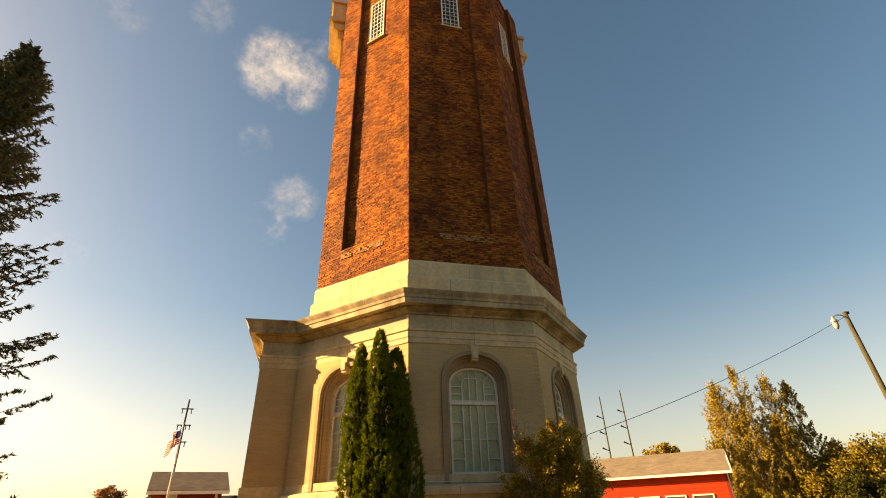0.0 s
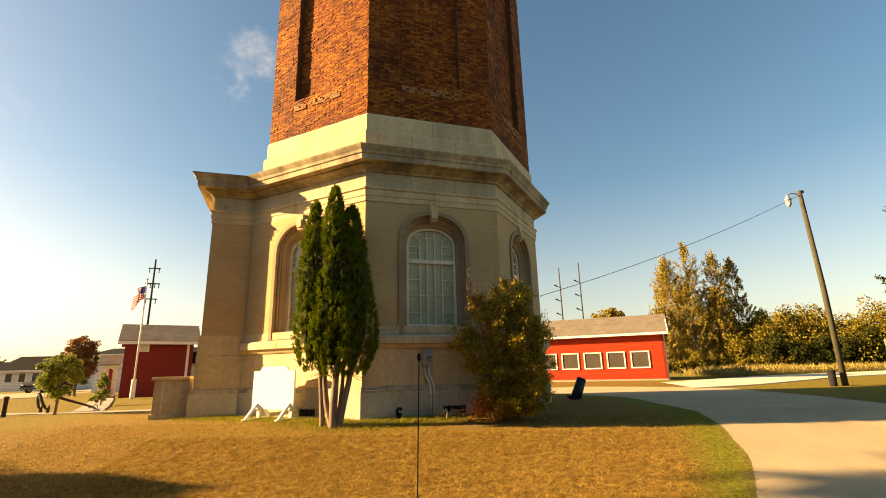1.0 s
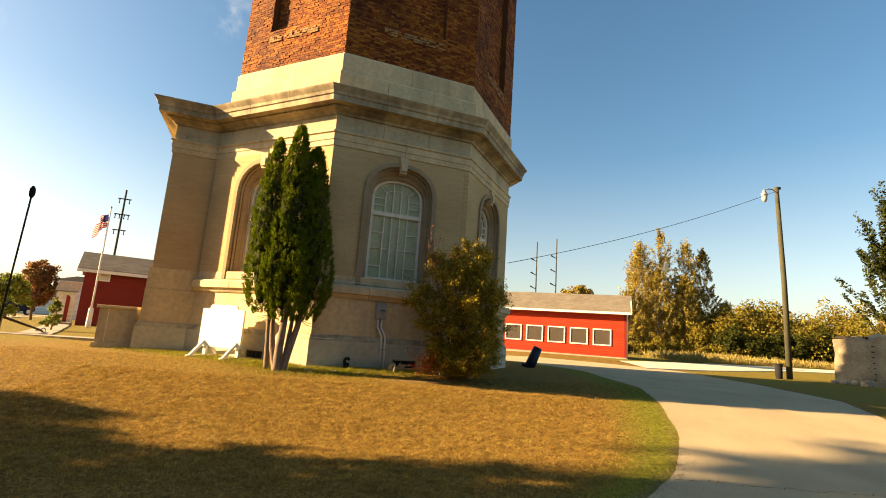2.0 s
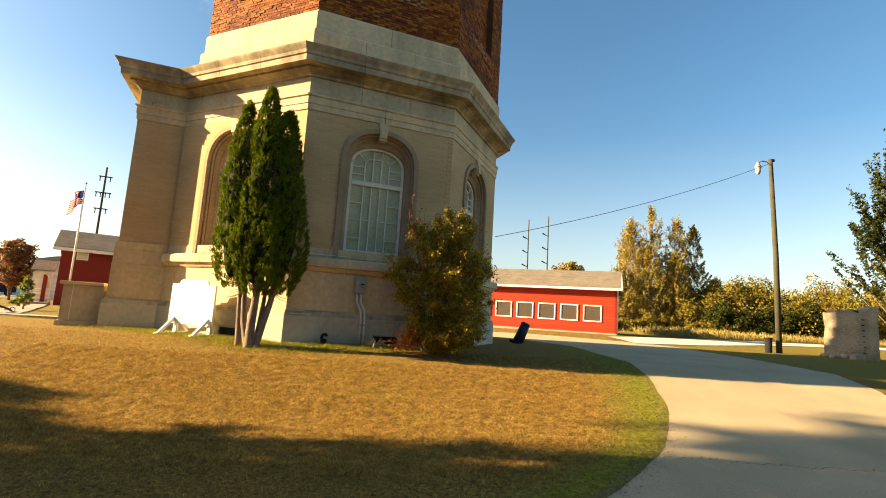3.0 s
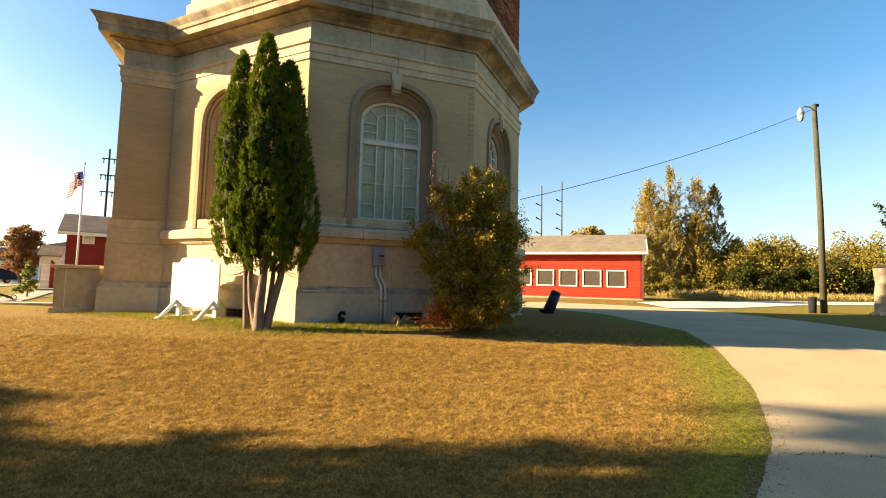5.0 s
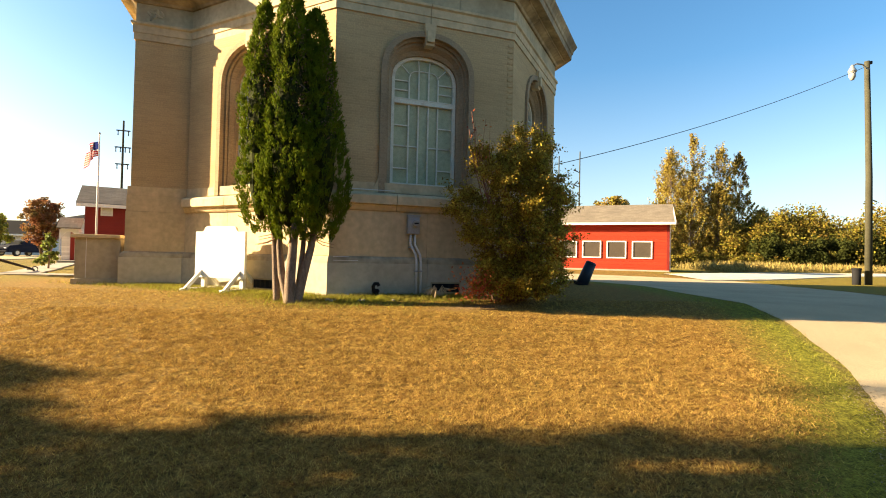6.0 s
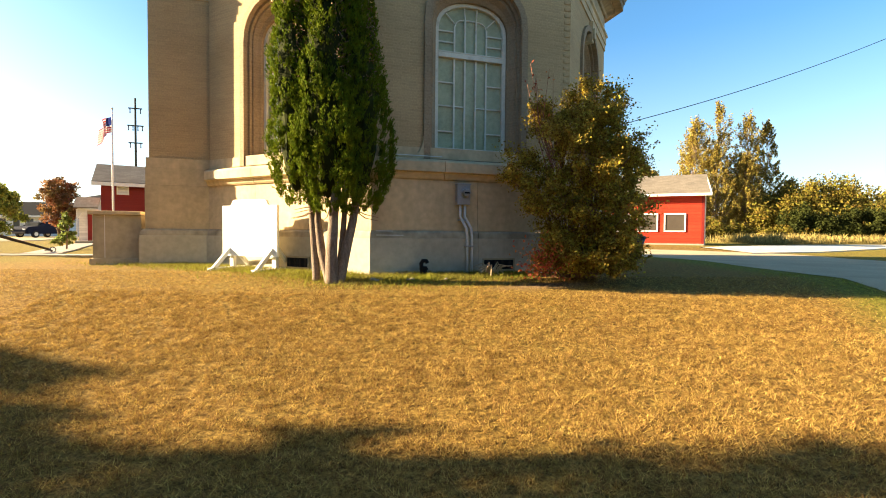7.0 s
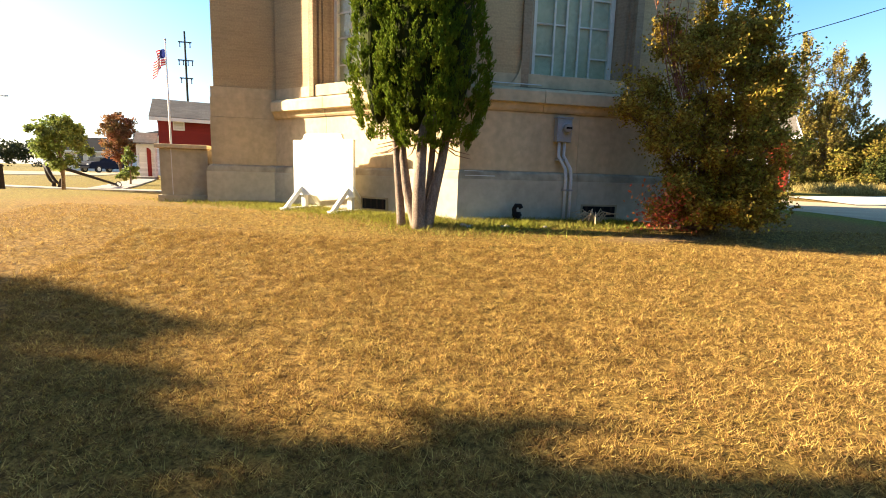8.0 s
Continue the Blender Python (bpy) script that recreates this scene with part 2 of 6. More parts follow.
    bare_gate.operation = "MULTIPLY"
    t.links.new(patch.outputs[0], bare_gate.inputs[0])
    t.links.new(ab.outputs["Fac"], bare_gate.inputs[1])
    col = mix(bare_gate.outputs[0], col, dirt_c.outputs["Color"])
    _, speck = noisy(48.0, 6, 0.78, 0.36, 0.60, (0.42, 0.40, 0.38), (1.30, 1.30, 1.30))
    col = mix(1.0, col, speck.outputs["Color"], "MULTIPLY")
    t.links.new(col, b.inputs["Base Color"])
    h1, _ = noisy(17.0, 8, 0.78, 0, 1, (0, 0, 0), (1, 1, 1))
    bp = t.nodes.new("ShaderNodeBump")
    bp.inputs["Strength"].default_value, bp.inputs["Distance"].default_value = 0.8, 0.03
    t.links.new(h1.outputs["Fac"], bp.inputs["Height"])
    t.links.new(bp.outputs["Normal"], b.inputs["Normal"])
    return m


GRASS_MAT = lawn_material()
BLADE = material("grass_blades", (0.425, 0.265, 0.074), 0.9, 0.35, 6.0, 30, 0, second=(0.225, 0.128, 0.030), per_piece=0.55, hue=0.022, translucent=0.3, spec=0.15)
BLADE_GREEN = material("green_grass_blades", (0.235, 0.232, 0.024), 0.9, 0.3, 0.8, 9, 0, second=(0.246, 0.196, 0.051), per_piece=0.35, hue=0.02, translucent=0.3, spec=0.15)
ASPHALT = material("worn_asphalt", (0.44, 0.35, 0.215), 1.0, 0.2, 0.7, 70, 0.3, 0.005, second=(0.36, 0.285, 0.175), spec=0.05)
WEED = material("golden_weeds", (0.324, 0.243, 0.081), 0.9, 0.3, 0.8, 8, 0, second=(0.243, 0.198, 0.054), per_piece=0.4, translucent=0.3, spec=0.15)
CRUMBS = material("asphalt_crumbs", (0.30, 0.25, 0.18), 0.95, 0.3, 3, 45, 0, second=(0.20, 0.165, 0.12), per_piece=0.4)
GRAVEL = material("gravel", (0.68, 0.59, 0.43), 0.95, 0.2, 1.5, 45, 0.6, 0.015, second=(0.52, 0.45, 0.33))
CONCRETE = material("concrete", (0.33, 0.29, 0.225), 0.9, 0.15, 1.0, 40, 0.3, 0.006, second=(0.26, 0.225, 0.175))
BARK = material("bark", (0.21, 0.15, 0.10), 0.95, 0.4, 6, 40, 0.7, 0.02, second=(0.13, 0.09, 0.06))
CEDAR_BARK = streaked(material("cedar_bark", (0.22, 0.165, 0.12), 0.95, 0.4, 9, 50, 0.8, 0.02, second=(0.12, 0.085, 0.06)), 2.0, 0.3)
CEDAR = material("cedar_leaf", (0.138, 0.172, 0.008), 0.9, 0.25, 4.5, 14, 0, second=(0.062, 0.094, 0.006), per_piece=0.28, hue=0.02, translucent=0.22, spec=0.08)
BUSH_LEAF = material("bush_leaf", (0.35, 0.25, 0.032), 0.7, 0.35, 1.5, 10, 0, second=(0.20, 0.165, 0.023), per_piece=0.45, hue=0.03, translucent=0.42, spec=0.12)
# lighter golden leaf that also paints the low sun onto the bush
SUNLIT_GOLD_LEAF = material("sunlit_gold_leaf", (0.43, 0.29, 0.045), 0.7, 0.3, 2.0, 10, 0, second=(0.28, 0.215, 0.035), per_piece=0.45, hue=0.02, translucent=0.45, spec=0.12)
RED_LEAF = material("red_leaf", (0.56, 0.15, 0.05), 0.7, 0.3, 3, 10, 0, per_piece=0.4, hue=0.02, translucent=0.3)
SPRUCE = material("spruce_needles", (0.055, 0.06, 0.022), 0.75, 0.35, 2, 12, 0, second=(0.035, 0.04, 0.018), per_piece=0.4, translucent=0.15, spec=0.25)
NEAR_NEEDLE = material("blue_spruce_needles", (0.24, 0.21, 0.095), 0.7, 0.35, 2, 12, 0, second=(0.13, 0.13, 0.06), per_piece=0.4, translucent=0.45, spec=0.25)
POPLAR = material("poplar_leaf", (0.29, 0.21, 0.042), 0.7, 0.3, 0.8, 6, 0, second=(0.18, 0.14, 0.03), per_piece=0.45, hue=0.025, translucent=0.28, spec=0.1)
SCRUB = material("scrub_leaf", (0.185, 0.138, 0.022), 0.75, 0.35, 0.4, 5, 0, second=(0.090, 0.082, 0.016), per_piece=0.2, hue=0.03, translucent=0.25, spec=0.05)
DARK_LEAF = material("dark_leaf", (0.05, 0.055, 0.02), 0.7, 0.3, 1, 8, 0, per_piece=0.4, translucent=0.25)
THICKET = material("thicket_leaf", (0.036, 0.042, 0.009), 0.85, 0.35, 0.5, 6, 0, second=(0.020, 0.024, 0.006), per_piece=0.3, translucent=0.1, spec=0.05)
MAPLE = material("maple_leaf", (0.17, 0.20, 0.04), 0.7, 0.3, 1.0, 8, 0, second=(0.26, 0.10, 0.03), second_at=0.70, per_piece=0.4, hue=0.02, translucent=0.35)
MAROON = material("maroon_leaf", (0.29, 0.115, 0.055), 0.7, 0.3, 1.0, 8, 0, second=(0.19, 0.155, 0.045), second_at=0.52, per_piece=0.4, translucent=0.3)
RED_WALL = coursed(material("red_boards", (0.442, 0.038, 0.015), 0.6, 0.12, 0.8, 20, 0.1, 0.004), 40.0, 0.22, 0.012, 0.6, 0.01, 0.0)
DARK_RED = coursed(material("dark_red_boards", (0.20, 0.019, 0.013), 0.6, 0.12, 0.8, 20, 0.1, 0.004), 40.0, 0.2, 0.012, 0.82, 0.006, 0.0, spread=0.04)
SHINGLE = coursed(material("roof_shingle", (0.206, 0.172, 0.127), 0.95, 0.2, 1.0, 18, 0.4, 0.01, per_piece=0.05), 0.35, 0.16, 0.008, 0.75, 0.006)
DARK_ROOF = material("dark_roof", (0.012, 0.012, 0.014), 1.0, 0.25, 1, 20, 0.3, 0.01, spec=0.05)
SIDING = coursed(material("white_siding", (0.70, 0.69, 0.66), 0.6, 0.06, 1, 20, 0.05, 0.003), 40.0, 0.16, 0.01, 0.75, 0.01, 0.0)
DARK_GLASS = material("dark_window_glass", (0.03, 0.035, 0.035), 0.08, 0.1, 2, 20, 0, spec=0.6)
SCREEN = material("window_screen", (0.075, 0.06, 0.045), 0.6, 0.15, 2, 60, 0.1, 0.003)
WOOD_POLE = material("pole_wood", (0.058, 0.055, 0.034), 0.9, 0.25, 2.5, 30, 0.4, 0.006)
STEEL = material("grey_metal", (0.42, 0.42, 0.41), 0.45, 0.1, 4, 50, 0.1, 0.002, metal=0.6)
METER_GREY = material("grey_enamel", (0.36, 0.36, 0.36), 0.5, 0.08, 4, 50, 0.05, 0.002)
PIPE_GREY = material("grey_conduit", (0.72, 0.71, 0.69), 0.5, 0.08, 4, 50, 0.05, 0.002)
BLACK = material("black_plastic", (0.012, 0.012, 0.013), 0.85, 0.15, 4, 50, 0.1, 0.003)
NAVY = material("dark_blue_plastic", (0.02, 0.03, 0.045), 0.45, 0.15, 4, 50, 0.1, 0.003)
IRON = material("rusty_iron", (0.035, 0.027, 0.022), 0.8, 0.35, 5, 40, 0.5, 0.01)
CABLE = material("cable_black", (0.02, 0.02, 0.02), 0.7, 0.1, 4, 40, 0)
RUIN = material("old_white_concrete", (0.33, 0.275, 0.19), 0.95, 0.22, 1.8, 20, 0.5, 0.02, second=(0.19, 0.155, 0.105))
TWIG = material("dry_twig", (0.25, 0.15, 0.09), 0.9, 0.3, 6, 40, 0.3, 0.004)
RED_TWIG = material("red_twig", (0.34, 0.15, 0.09), 0.9, 0.3, 6, 40, 0.3, 0.004)
STRAW = material("dry_stalks", (0.62, 0.47, 0.28), 0.9, 0.25, 6, 40, 0)
PEBBLE = material("pale_pebble", (0.40, 0.35, 0.28), 0.9, 0.2, 6, 40, 0.3, 0.005, per_piece=0.2)
FLAG_RED, FLAG_WHITE, FLAG_BLUE = (material(n, c, 0.8, 0.08, 6, 60, 0.1, 0.002, translucent=0.3) for n, c in (("flag_red", (0.5, 0.03, 0.03)), ("flag_white", (0.75, 0.73, 0.7)), ("flag_blue", (0.02, 0.03, 0.14))))
CAR_PAINT = material("dark_blue_car_paint", (0.006, 0.009, 0.022), 0.8, 0.05, 4, 40, 0, spec=0.1)
TYRE = material("tyre_rubber", (0.015, 0.015, 0.015), 0.85, 0.1, 8, 60, 0.2, 0.003)
LAMP_GLASS = material("lamp_glass", (0.34, 0.33, 0.30), 0.15, 0.05, 6, 40, 0)


def glass(name, tint=(0.9, 0.95, 0.93)):
    m = bpy.data.materials.new(name)
    m.use_nodes = True
    t = m.node_tree
    t.nodes.clear()
    out, mx = t.nodes.new("ShaderNodeOutputMaterial"), t.nodes.new("ShaderNodeMixShader")
    tr, gl, fr = t.nodes.new("ShaderNodeBsdfTransparent"), t.nodes.new("ShaderNodeBsdfGlossy"), t.nodes.new("ShaderNodeFresnel")
    tr.inputs["Color"].default_value = (*tint, 1)
    gl.inputs["Roughness"].default_value = 0.22
    fr.inputs["IOR"].default_value = 1.28
    t.links.new(fr.outputs["Fac"], mx.inputs["Fac"])
    t.links.new(tr.outputs["BSDF"], mx.inputs[1])
    t.links.new(gl.outputs["BSDF"], mx.inputs[2])
    t.links.new(mx.outputs["Shader"], out.inputs["Surface"])
    return m


GLASS = glass("window_glass")

# ---- mesh helpers ----


def put(name, me, mat, parent=None, label="", m=None):
    """Links a mesh as one object, under a thing or a part when given."""
    if mat is not None and not me.materials:
        me.materials.append(mat)
    ob = new(name, me)
    if parent is not None:
        ob.parent = parent
    if m is not None:
        ob.matrix_local = m
    if label:
        ob["label"] = label
    return ob


def part(name, bm, mat, parent=None, label="", m=None, smooth=False):
    me = bpy.data.meshes.new(name)
    bmesh.ops.recalc_face_normals(bm, faces=bm.faces)
    bm.to_mesh(me)
    bm.free()
    if smooth:
        for p in me.polygons:
            p.use_smooth = True
    return put(name, me, mat, parent, label, m)


def thing(name, label, category, m=None, group="", kind=""):
    ob = new(name)
    if m is not None:
        ob.matrix_world = m
    return tagged(ob, label, category, group, kind)


def box(bm, x0, y0, z0, x1, y1, z1, bevel=0.0, m=None):
    r = bmesh.ops.create_cube(bm, size=1)
    t = Matrix.LocRotScale(((x0 + x1) / 2, (y0 + y1) / 2, (z0 + z1) / 2), None, (x1 - x0, y1 - y0, z1 - z0))
    bmesh.ops.transform(bm, matrix=(m @ t) if m is not None else t, verts=r["verts"])
    if bevel:
        es = {e for v in r["verts"] for e in v.link_edges}
        bmesh.ops.bevel(bm, geom=list(es), offset=bevel, segments=2, affect="EDGES", profile=0.6)
    return bm


def boxes(*rows, bevel=0.0):
    bm = bmesh.new()
    for r in rows:
        box(bm, *r, bevel=bevel)
    return bm


def tube(points, radii, sides=8, bm=None, caps=True):
    """A round tube through points, with a radius at each."""
    bm = bm or bmesh.new()
    pts = [Vector(p) for p in points]
    if not hasattr(radii, "__len__"):
        radii = [radii] * len(pts)
    rings, side = [], None
    for i, p in enumerate(pts):
        d = (pts[min(i + 1, len(pts) - 1)] - pts[max(i - 1, 0)]).normalized()
        if side is None or abs(side.dot(d)) > 0.95:
            side = d.orthogonal().normalized()
        side = (side - d * side.dot(d)).normalized()
        up = d.cross(side)
        rings.append([bm.verts.new(p + (side * math.cos(a) + up * math.sin(a)) * radii[i]) for a in (2 * math.pi * k / sides for k in range(sides))])
    for a, b in zip(rings, rings[1:]):
        for k in range(sides):
            bm.faces.new((a[k], a[(k + 1) % sides], b[(k + 1) % sides], b[k]))
    if caps:
        bm.faces.new(rings[0][::-1])
        bm.faces.new(rings[-1])
    return bm


def prism(bm, outline, z0, z1):
    """Extrudes a plan outline (anticlockwise) from z0 to z1."""
    lo = [bm.verts.new((x, y, z0)) for x, y in outline]
    hi = [bm.verts.new((x, y, z1)) for x, y in outline]
    n = len(outline)
    for i in range(n):
        bm.faces.new((lo[i], lo[(i + 1) % n], hi[(i + 1) % n], hi[i]))
    bm.faces.new(lo[::-1])
    bm.faces.new(hi)
    return bm


def quads_mesh(name, verts, per=4):
    """A mesh of loose faces with `per` corners each, from an array of corners."""
    me = bpy.data.meshes.new(name)
    n = len(verts)
    me.vertices.add(n)
    me.vertices.foreach_set("co", np.asarray(verts, dtype=np.float32).ravel())
    me.loops.add(n)
    me.loops.foreach_set("vertex_index", np.arange(n, dtype=np.int32))
    me.polygons.add(n // per)
    me.polygons.foreach_set("loop_start", np.arange(0, n, per, dtype=np.int32))
    me.polygons.foreach_set("loop_total", np.full(n // per, per, dtype=np.int32))
    me.update(calc_edges=True)
    return me


def leaves(centres, sizes, rng, along=None, flat=0.5, aspect=0.5):
    """Corner array of pointed leaves at the centres; along: the way that each leaf points."""
    n = len(centres)
    d = rng.normal(size=(n, 3)) if along is None else along + rng.normal(size=(n, 3)) * flat
    d /= np.linalg.norm(d, axis=1, keepdims=True) + 1e-9
    s = np.cross(d, rng.normal(size=(n, 3)))
    s /= np.linalg.norm(s, axis=1, keepdims=True) + 1e-9
    L = np.asarray(sizes).reshape(-1, 1)
    return np.stack([centres - d * L, centres + s * L * aspect, centres + d * L, centres - s * L * aspect], 1).reshape(-1, 3)


def ball(rng, n):
    """Points in a soft-edged ball of radius one, thinning outwards."""
    v = rng.normal(size=(n, 3))
    v /= np.linalg.norm(v, axis=1, keepdims=True) + 1e-9
    return v * (rng.uniform(0, 1, n) ** 0.5)[:, None]


def ground_z(x, y):
    """Height of the ground: level round the tower, falling towards the walker, rising a little towards the shed."""
    def step(a, b, v):
        u = np.clip((np.asarray(v, dtype=float) - a) / (b - a), 0, 1)
        return u * u * (3 - 2 * u)
    return np.interp(y, [-30, 0, 3, 6, 8, 9.2, 10.6, 12, 13.4, 20], [-0.5, -0.62, -0.74, -0.80, -0.76, -0.66, -0.45, -0.17, 0, 0]) + 0.15 * step(22, 36, y) * step(0, 12, x)

# ---- ground, drive, roads ----


DRIVE_Y = [1.2, 2.2, 3.6, 5.6, 6.9, 8.4, 9.9, 11.6, 14, 17, 20.5, 24.5]
DRIVE_X = [-9, -3, -0.2, 2.2, 3.55, 4.85, 5.72, 6.35, 6.75, 7.1, 7.1, 4.6]
OUTER_Y = [-2.5, 0.5, 4, 7, 9.6, 11.8, 14.3, 17.4, 21, 25.5]
OUTER_X = [2, 5.6, 8.2, 9.8, 10.7, 11.5, 12.2, 13.0, 13.6, 13.6]


def greenness(x, y):
    """Where the grass stays green: along the drive's inner edge and close to the tower's foot."""
    d = (np.interp(y, DRIVE_Y, DRIVE_X) - x) * 0.75
    g = np.clip(1.25 - d / 0.95, 0, 1) * (d > -1.5) * (y > 1.5) * (y < 24)
    r = np.hypot(x + 1.36, y - 18.85) - 5.6
    g = np.maximum(g, np.maximum(np.clip(0.95 - r / 0.95, 0, 1), 0.34 * np.clip(1.2 - r / 3.0, 0, 1)) * (x < 1.5))
    g = np.maximum(g, 0.6 * np.clip((x - np.interp(y, OUTER_Y, OUTER_X)) / 0.5, 0, 1) * (x < 60))
    return np.maximum(g, 0.55 * np.clip((-8.0 - x) / 3.0, 0, 1) * (y > 13))


def bareness(x, y):
    """Where feet and wheels have worn the grass away beside the drive, and the bare soil at the bush's foot."""
    d = (np.interp(y, DRIVE_Y, DRIVE_X) - x) * 0.75
    soil = 1.1 * np.exp(-(((x - 1.3) / 1.0) ** 2 + ((y - 12.72 - 0.325 * (x - 1.3)) / 0.26) ** 2))
    return np.maximum(soil, np.clip(1.1 - np.abs(d) / np.interp(y, [5.0, 6.5], [0.42, 0.16]), 0, 1) * np.interp(y, [5.5, 8.0], [1.0, 0.55]) * (y > 1.5) * (y < 13))


def ground_sheet():
    xs = np.concatenate([[-3000, -1200, -500, -250, -120, -70], np.arange(-45, -10, 1.0), np.arange(-10, 9, 0.2), np.arange(9, 46, 1.0), [70, 120, 250, 500, 1200, 3000]])
    ys = np.concatenate([[-3000, -1000, -300, -100, -40], np.arange(-12, 2, 1.0), np.arange(2, 17, 0.2), np.arange(17, 46, 1.0), [60, 90, 150, 300, 700, 1500, 4000]])
    gx, gy = np.meshgrid(xs, ys)
    gz = ground_z(gx, gy)
    near = (abs(gx) < 44) & (gy > -11) & (gy < 44)
    wob = np.array([noise.noise((x * 0.23, y * 0.23, 3.1)) for x, y in zip(gx.ravel(), gy.ravel())]).reshape(gx.shape)
    gz = gz + np.where(near, wob * 0.025, 0)
    me = bpy.data.meshes.new("ground")
    w = len(xs)
    faces = [(j * w + i, j * w + i + 1, (j + 1) * w + i + 1, (j + 1) * w + i) for j in range(len(ys) - 1) for i in range(w - 1)]
    me.from_pydata(np.stack([gx.ravel(), gy.ravel(), gz.ravel()], 1).tolist(), [], faces)
    me.attributes.new("green", "FLOAT", "POINT").data.foreach_set("value", greenness(gx, gy).ravel().astype(np.float32))
    me.attributes.new("bare", "FLOAT", "POINT").data.foreach_set("value", bareness(gx, gy).ravel().astype(np.float32))
    for p in me.polygons:
        p.use_smooth = True
    return tagged(put("ground", me, GRASS_MAT), "dry yellow-brown mown lawn, level round the tower", "lawn", kind="structure")


ground = ground_sheet()


def strip(name, left, right, mat, lift, label, category, steps=26, lip=0.012):
    """A paved strip between two edge lines, draped over the ground."""
    def fine(line):
        pts = [Vector(p) for p in line]
        out = []
        for i in range(len(pts) - 1):
            p0, p1, p2, p3 = pts[max(i - 1, 0)], pts[i], pts[i + 1], pts[min(i + 2, len(pts) - 1)]
            for k in range(steps):
                u = k / steps
                out.append(0.5 * (2 * p1 + (p2 - p0) * u + (2 * p0 - 5 * p1 + 4 * p2 - p3) * u * u + (3 * p1 - p0 - 3 * p2 + p3) * u ** 3))
        return out + [pts[-1]]
    a, b = fine(left), fine(right)
    us = [0.0, 0.006, 0.016] + [i / 10 for i in range(1, 10)] + [0.984, 0.994, 1.0]
    cross = len(us) - 1
    vs, fs = [], []
    for i, (p, q) in enumerate(zip(a, b)):
        for c in range(cross + 1):
            u = us[c]
            v = p.lerp(q, u)
            if c < 3 or c > cross - 3:
                jig = 0.06 * noise.noise((v.x * 1.3, v.y * 1.3, 9.0)) + 0.018 * noise.noise((v.x * 7.0, v.y * 7.0, 2.0))
                v = v + (q - p).normalized() * jig
            edge = min(u, 1 - u)
            vs.append((v.x, v.y, float(ground_z(v.x, v.y)) + lift + (0.0 if edge > 0 or lip == 0 else -lift - lip) + 0.025 * noise.noise((v.x * 0.23, v.y * 0.23, 3.1))))
    for i in range(len(a) - 1):
        for c in range(cross):
            o = i * (cross + 1) + c
            fs.append((o, o + 1, o + cross + 2, o + cross + 1))
    me = bpy.data.meshes.new(name)
    me.from_pydata(vs, [], fs)
    for i, p in enumerate(me.polygons):
        p.use_smooth = i % cross not in (0, cross - 1)
    return tagged(put(name, me, mat), label, category, kind="structure")


driveway = strip("driveway", list(zip(DRIVE_X, DRIVE_Y)) + [(-4.0, 28.0)], [(-9.0, -4.5), (-3.0, -4.0), *zip(OUTER_X, OUTER_Y), (8.0, 30.0)],
                 ASPHALT, 0.009, "pale worn asphalt drive curving past the tower", "driveway", lip=0)
lane = strip("gravel_lane", [(12.5, 25.2), (16.5, 26.9), (22.0, 30.5), (32.0, 36.0), (70.0, 50.0)], [(13.6, 31.5), (17.5, 34.0), (22.0, 37.5), (32.0, 43.5), (70.0, 60.0)], GRAVEL, 0.045, "pale gravel lane behind the lamp post", "lane")
road = strip("road", [(-110.0, 17.0), (-60.0, 24.5), (-36.0, 29.5), (-29.0, 36.0), (-33.5, 46.0), (-34.0, 60.0), (-40.0, 110.0)], [(-110.0, 33.0), (-60.0, 39.0), (-46.0, 42.5), (-42.5, 46.0), (-42.0, 52.0), (-43.0, 62.0), (-50.0, 112.0)], ASPHALT, 0.04, "grey asphalt street beyond the lawn", "road")
kerb = strip("drive_kerb", [(x - 0.05, y) for x, y in zip(OUTER_X[3:9], OUTER_Y[3:9])], [(x + 0.03, y) for x, y in zip(OUTER_X[3:9], OUTER_Y[3:9])], CRUMBS, 0.016, "low pale kerb at the drive's outer edge", "kerb")
walk_a = strip("footpath", [(-34.0, 18.2), (-22.0, 18.6), (-14.0, 18.5), (-9.0, 18.5)], [(-34.0, 19.2), (-22.0, 19.5), (-14.0, 19.4), (-9.0, 19.4)], CONCRETE, 0.03, "pale concrete footpath across the lawn", "path")
walk_b = strip("footpath", [(-13.6, 19.3), (-16.6, 24.0), (-20.9, 30.5)], [(-12.4, 19.3), (-15.5, 24.2), (-19.9, 30.9)], CONCRETE, 0.036, "concrete footpath leading to the red building's porch", "path")

# ---- the water tower ----
TOWER = pose(-1.36, 18.85, 0, 0, 0, 18.1)
tower = thing("water_tower", "octagonal red brick water tower on a limestone and buff brick base", "tower", TOWER)
APO = 4.90
HALF = APO * math.tan(radians(22.5))
RAD = APO / math.cos(radians(22.5))


def corner(deg):
    return (RAD * math.cos(radians(deg)), RAD * math.sin(radians(deg)))


PAV_IN, PAV_OUT, PAV_HALF = 5.21, 6.44, 1.65
OCT = [corner(-112.5 + 45 * i) for i in range(8)]
BASE = [corner(a) for a in (-112.5, -67.5, -22.5, 22.5, 67.5, 112.5)] + [(-PAV_IN, PAV_HALF), (-PAV_OUT, PAV_HALF), (-PAV_OUT, -PAV_HALF), (-PAV_IN, -PAV_HALF)]


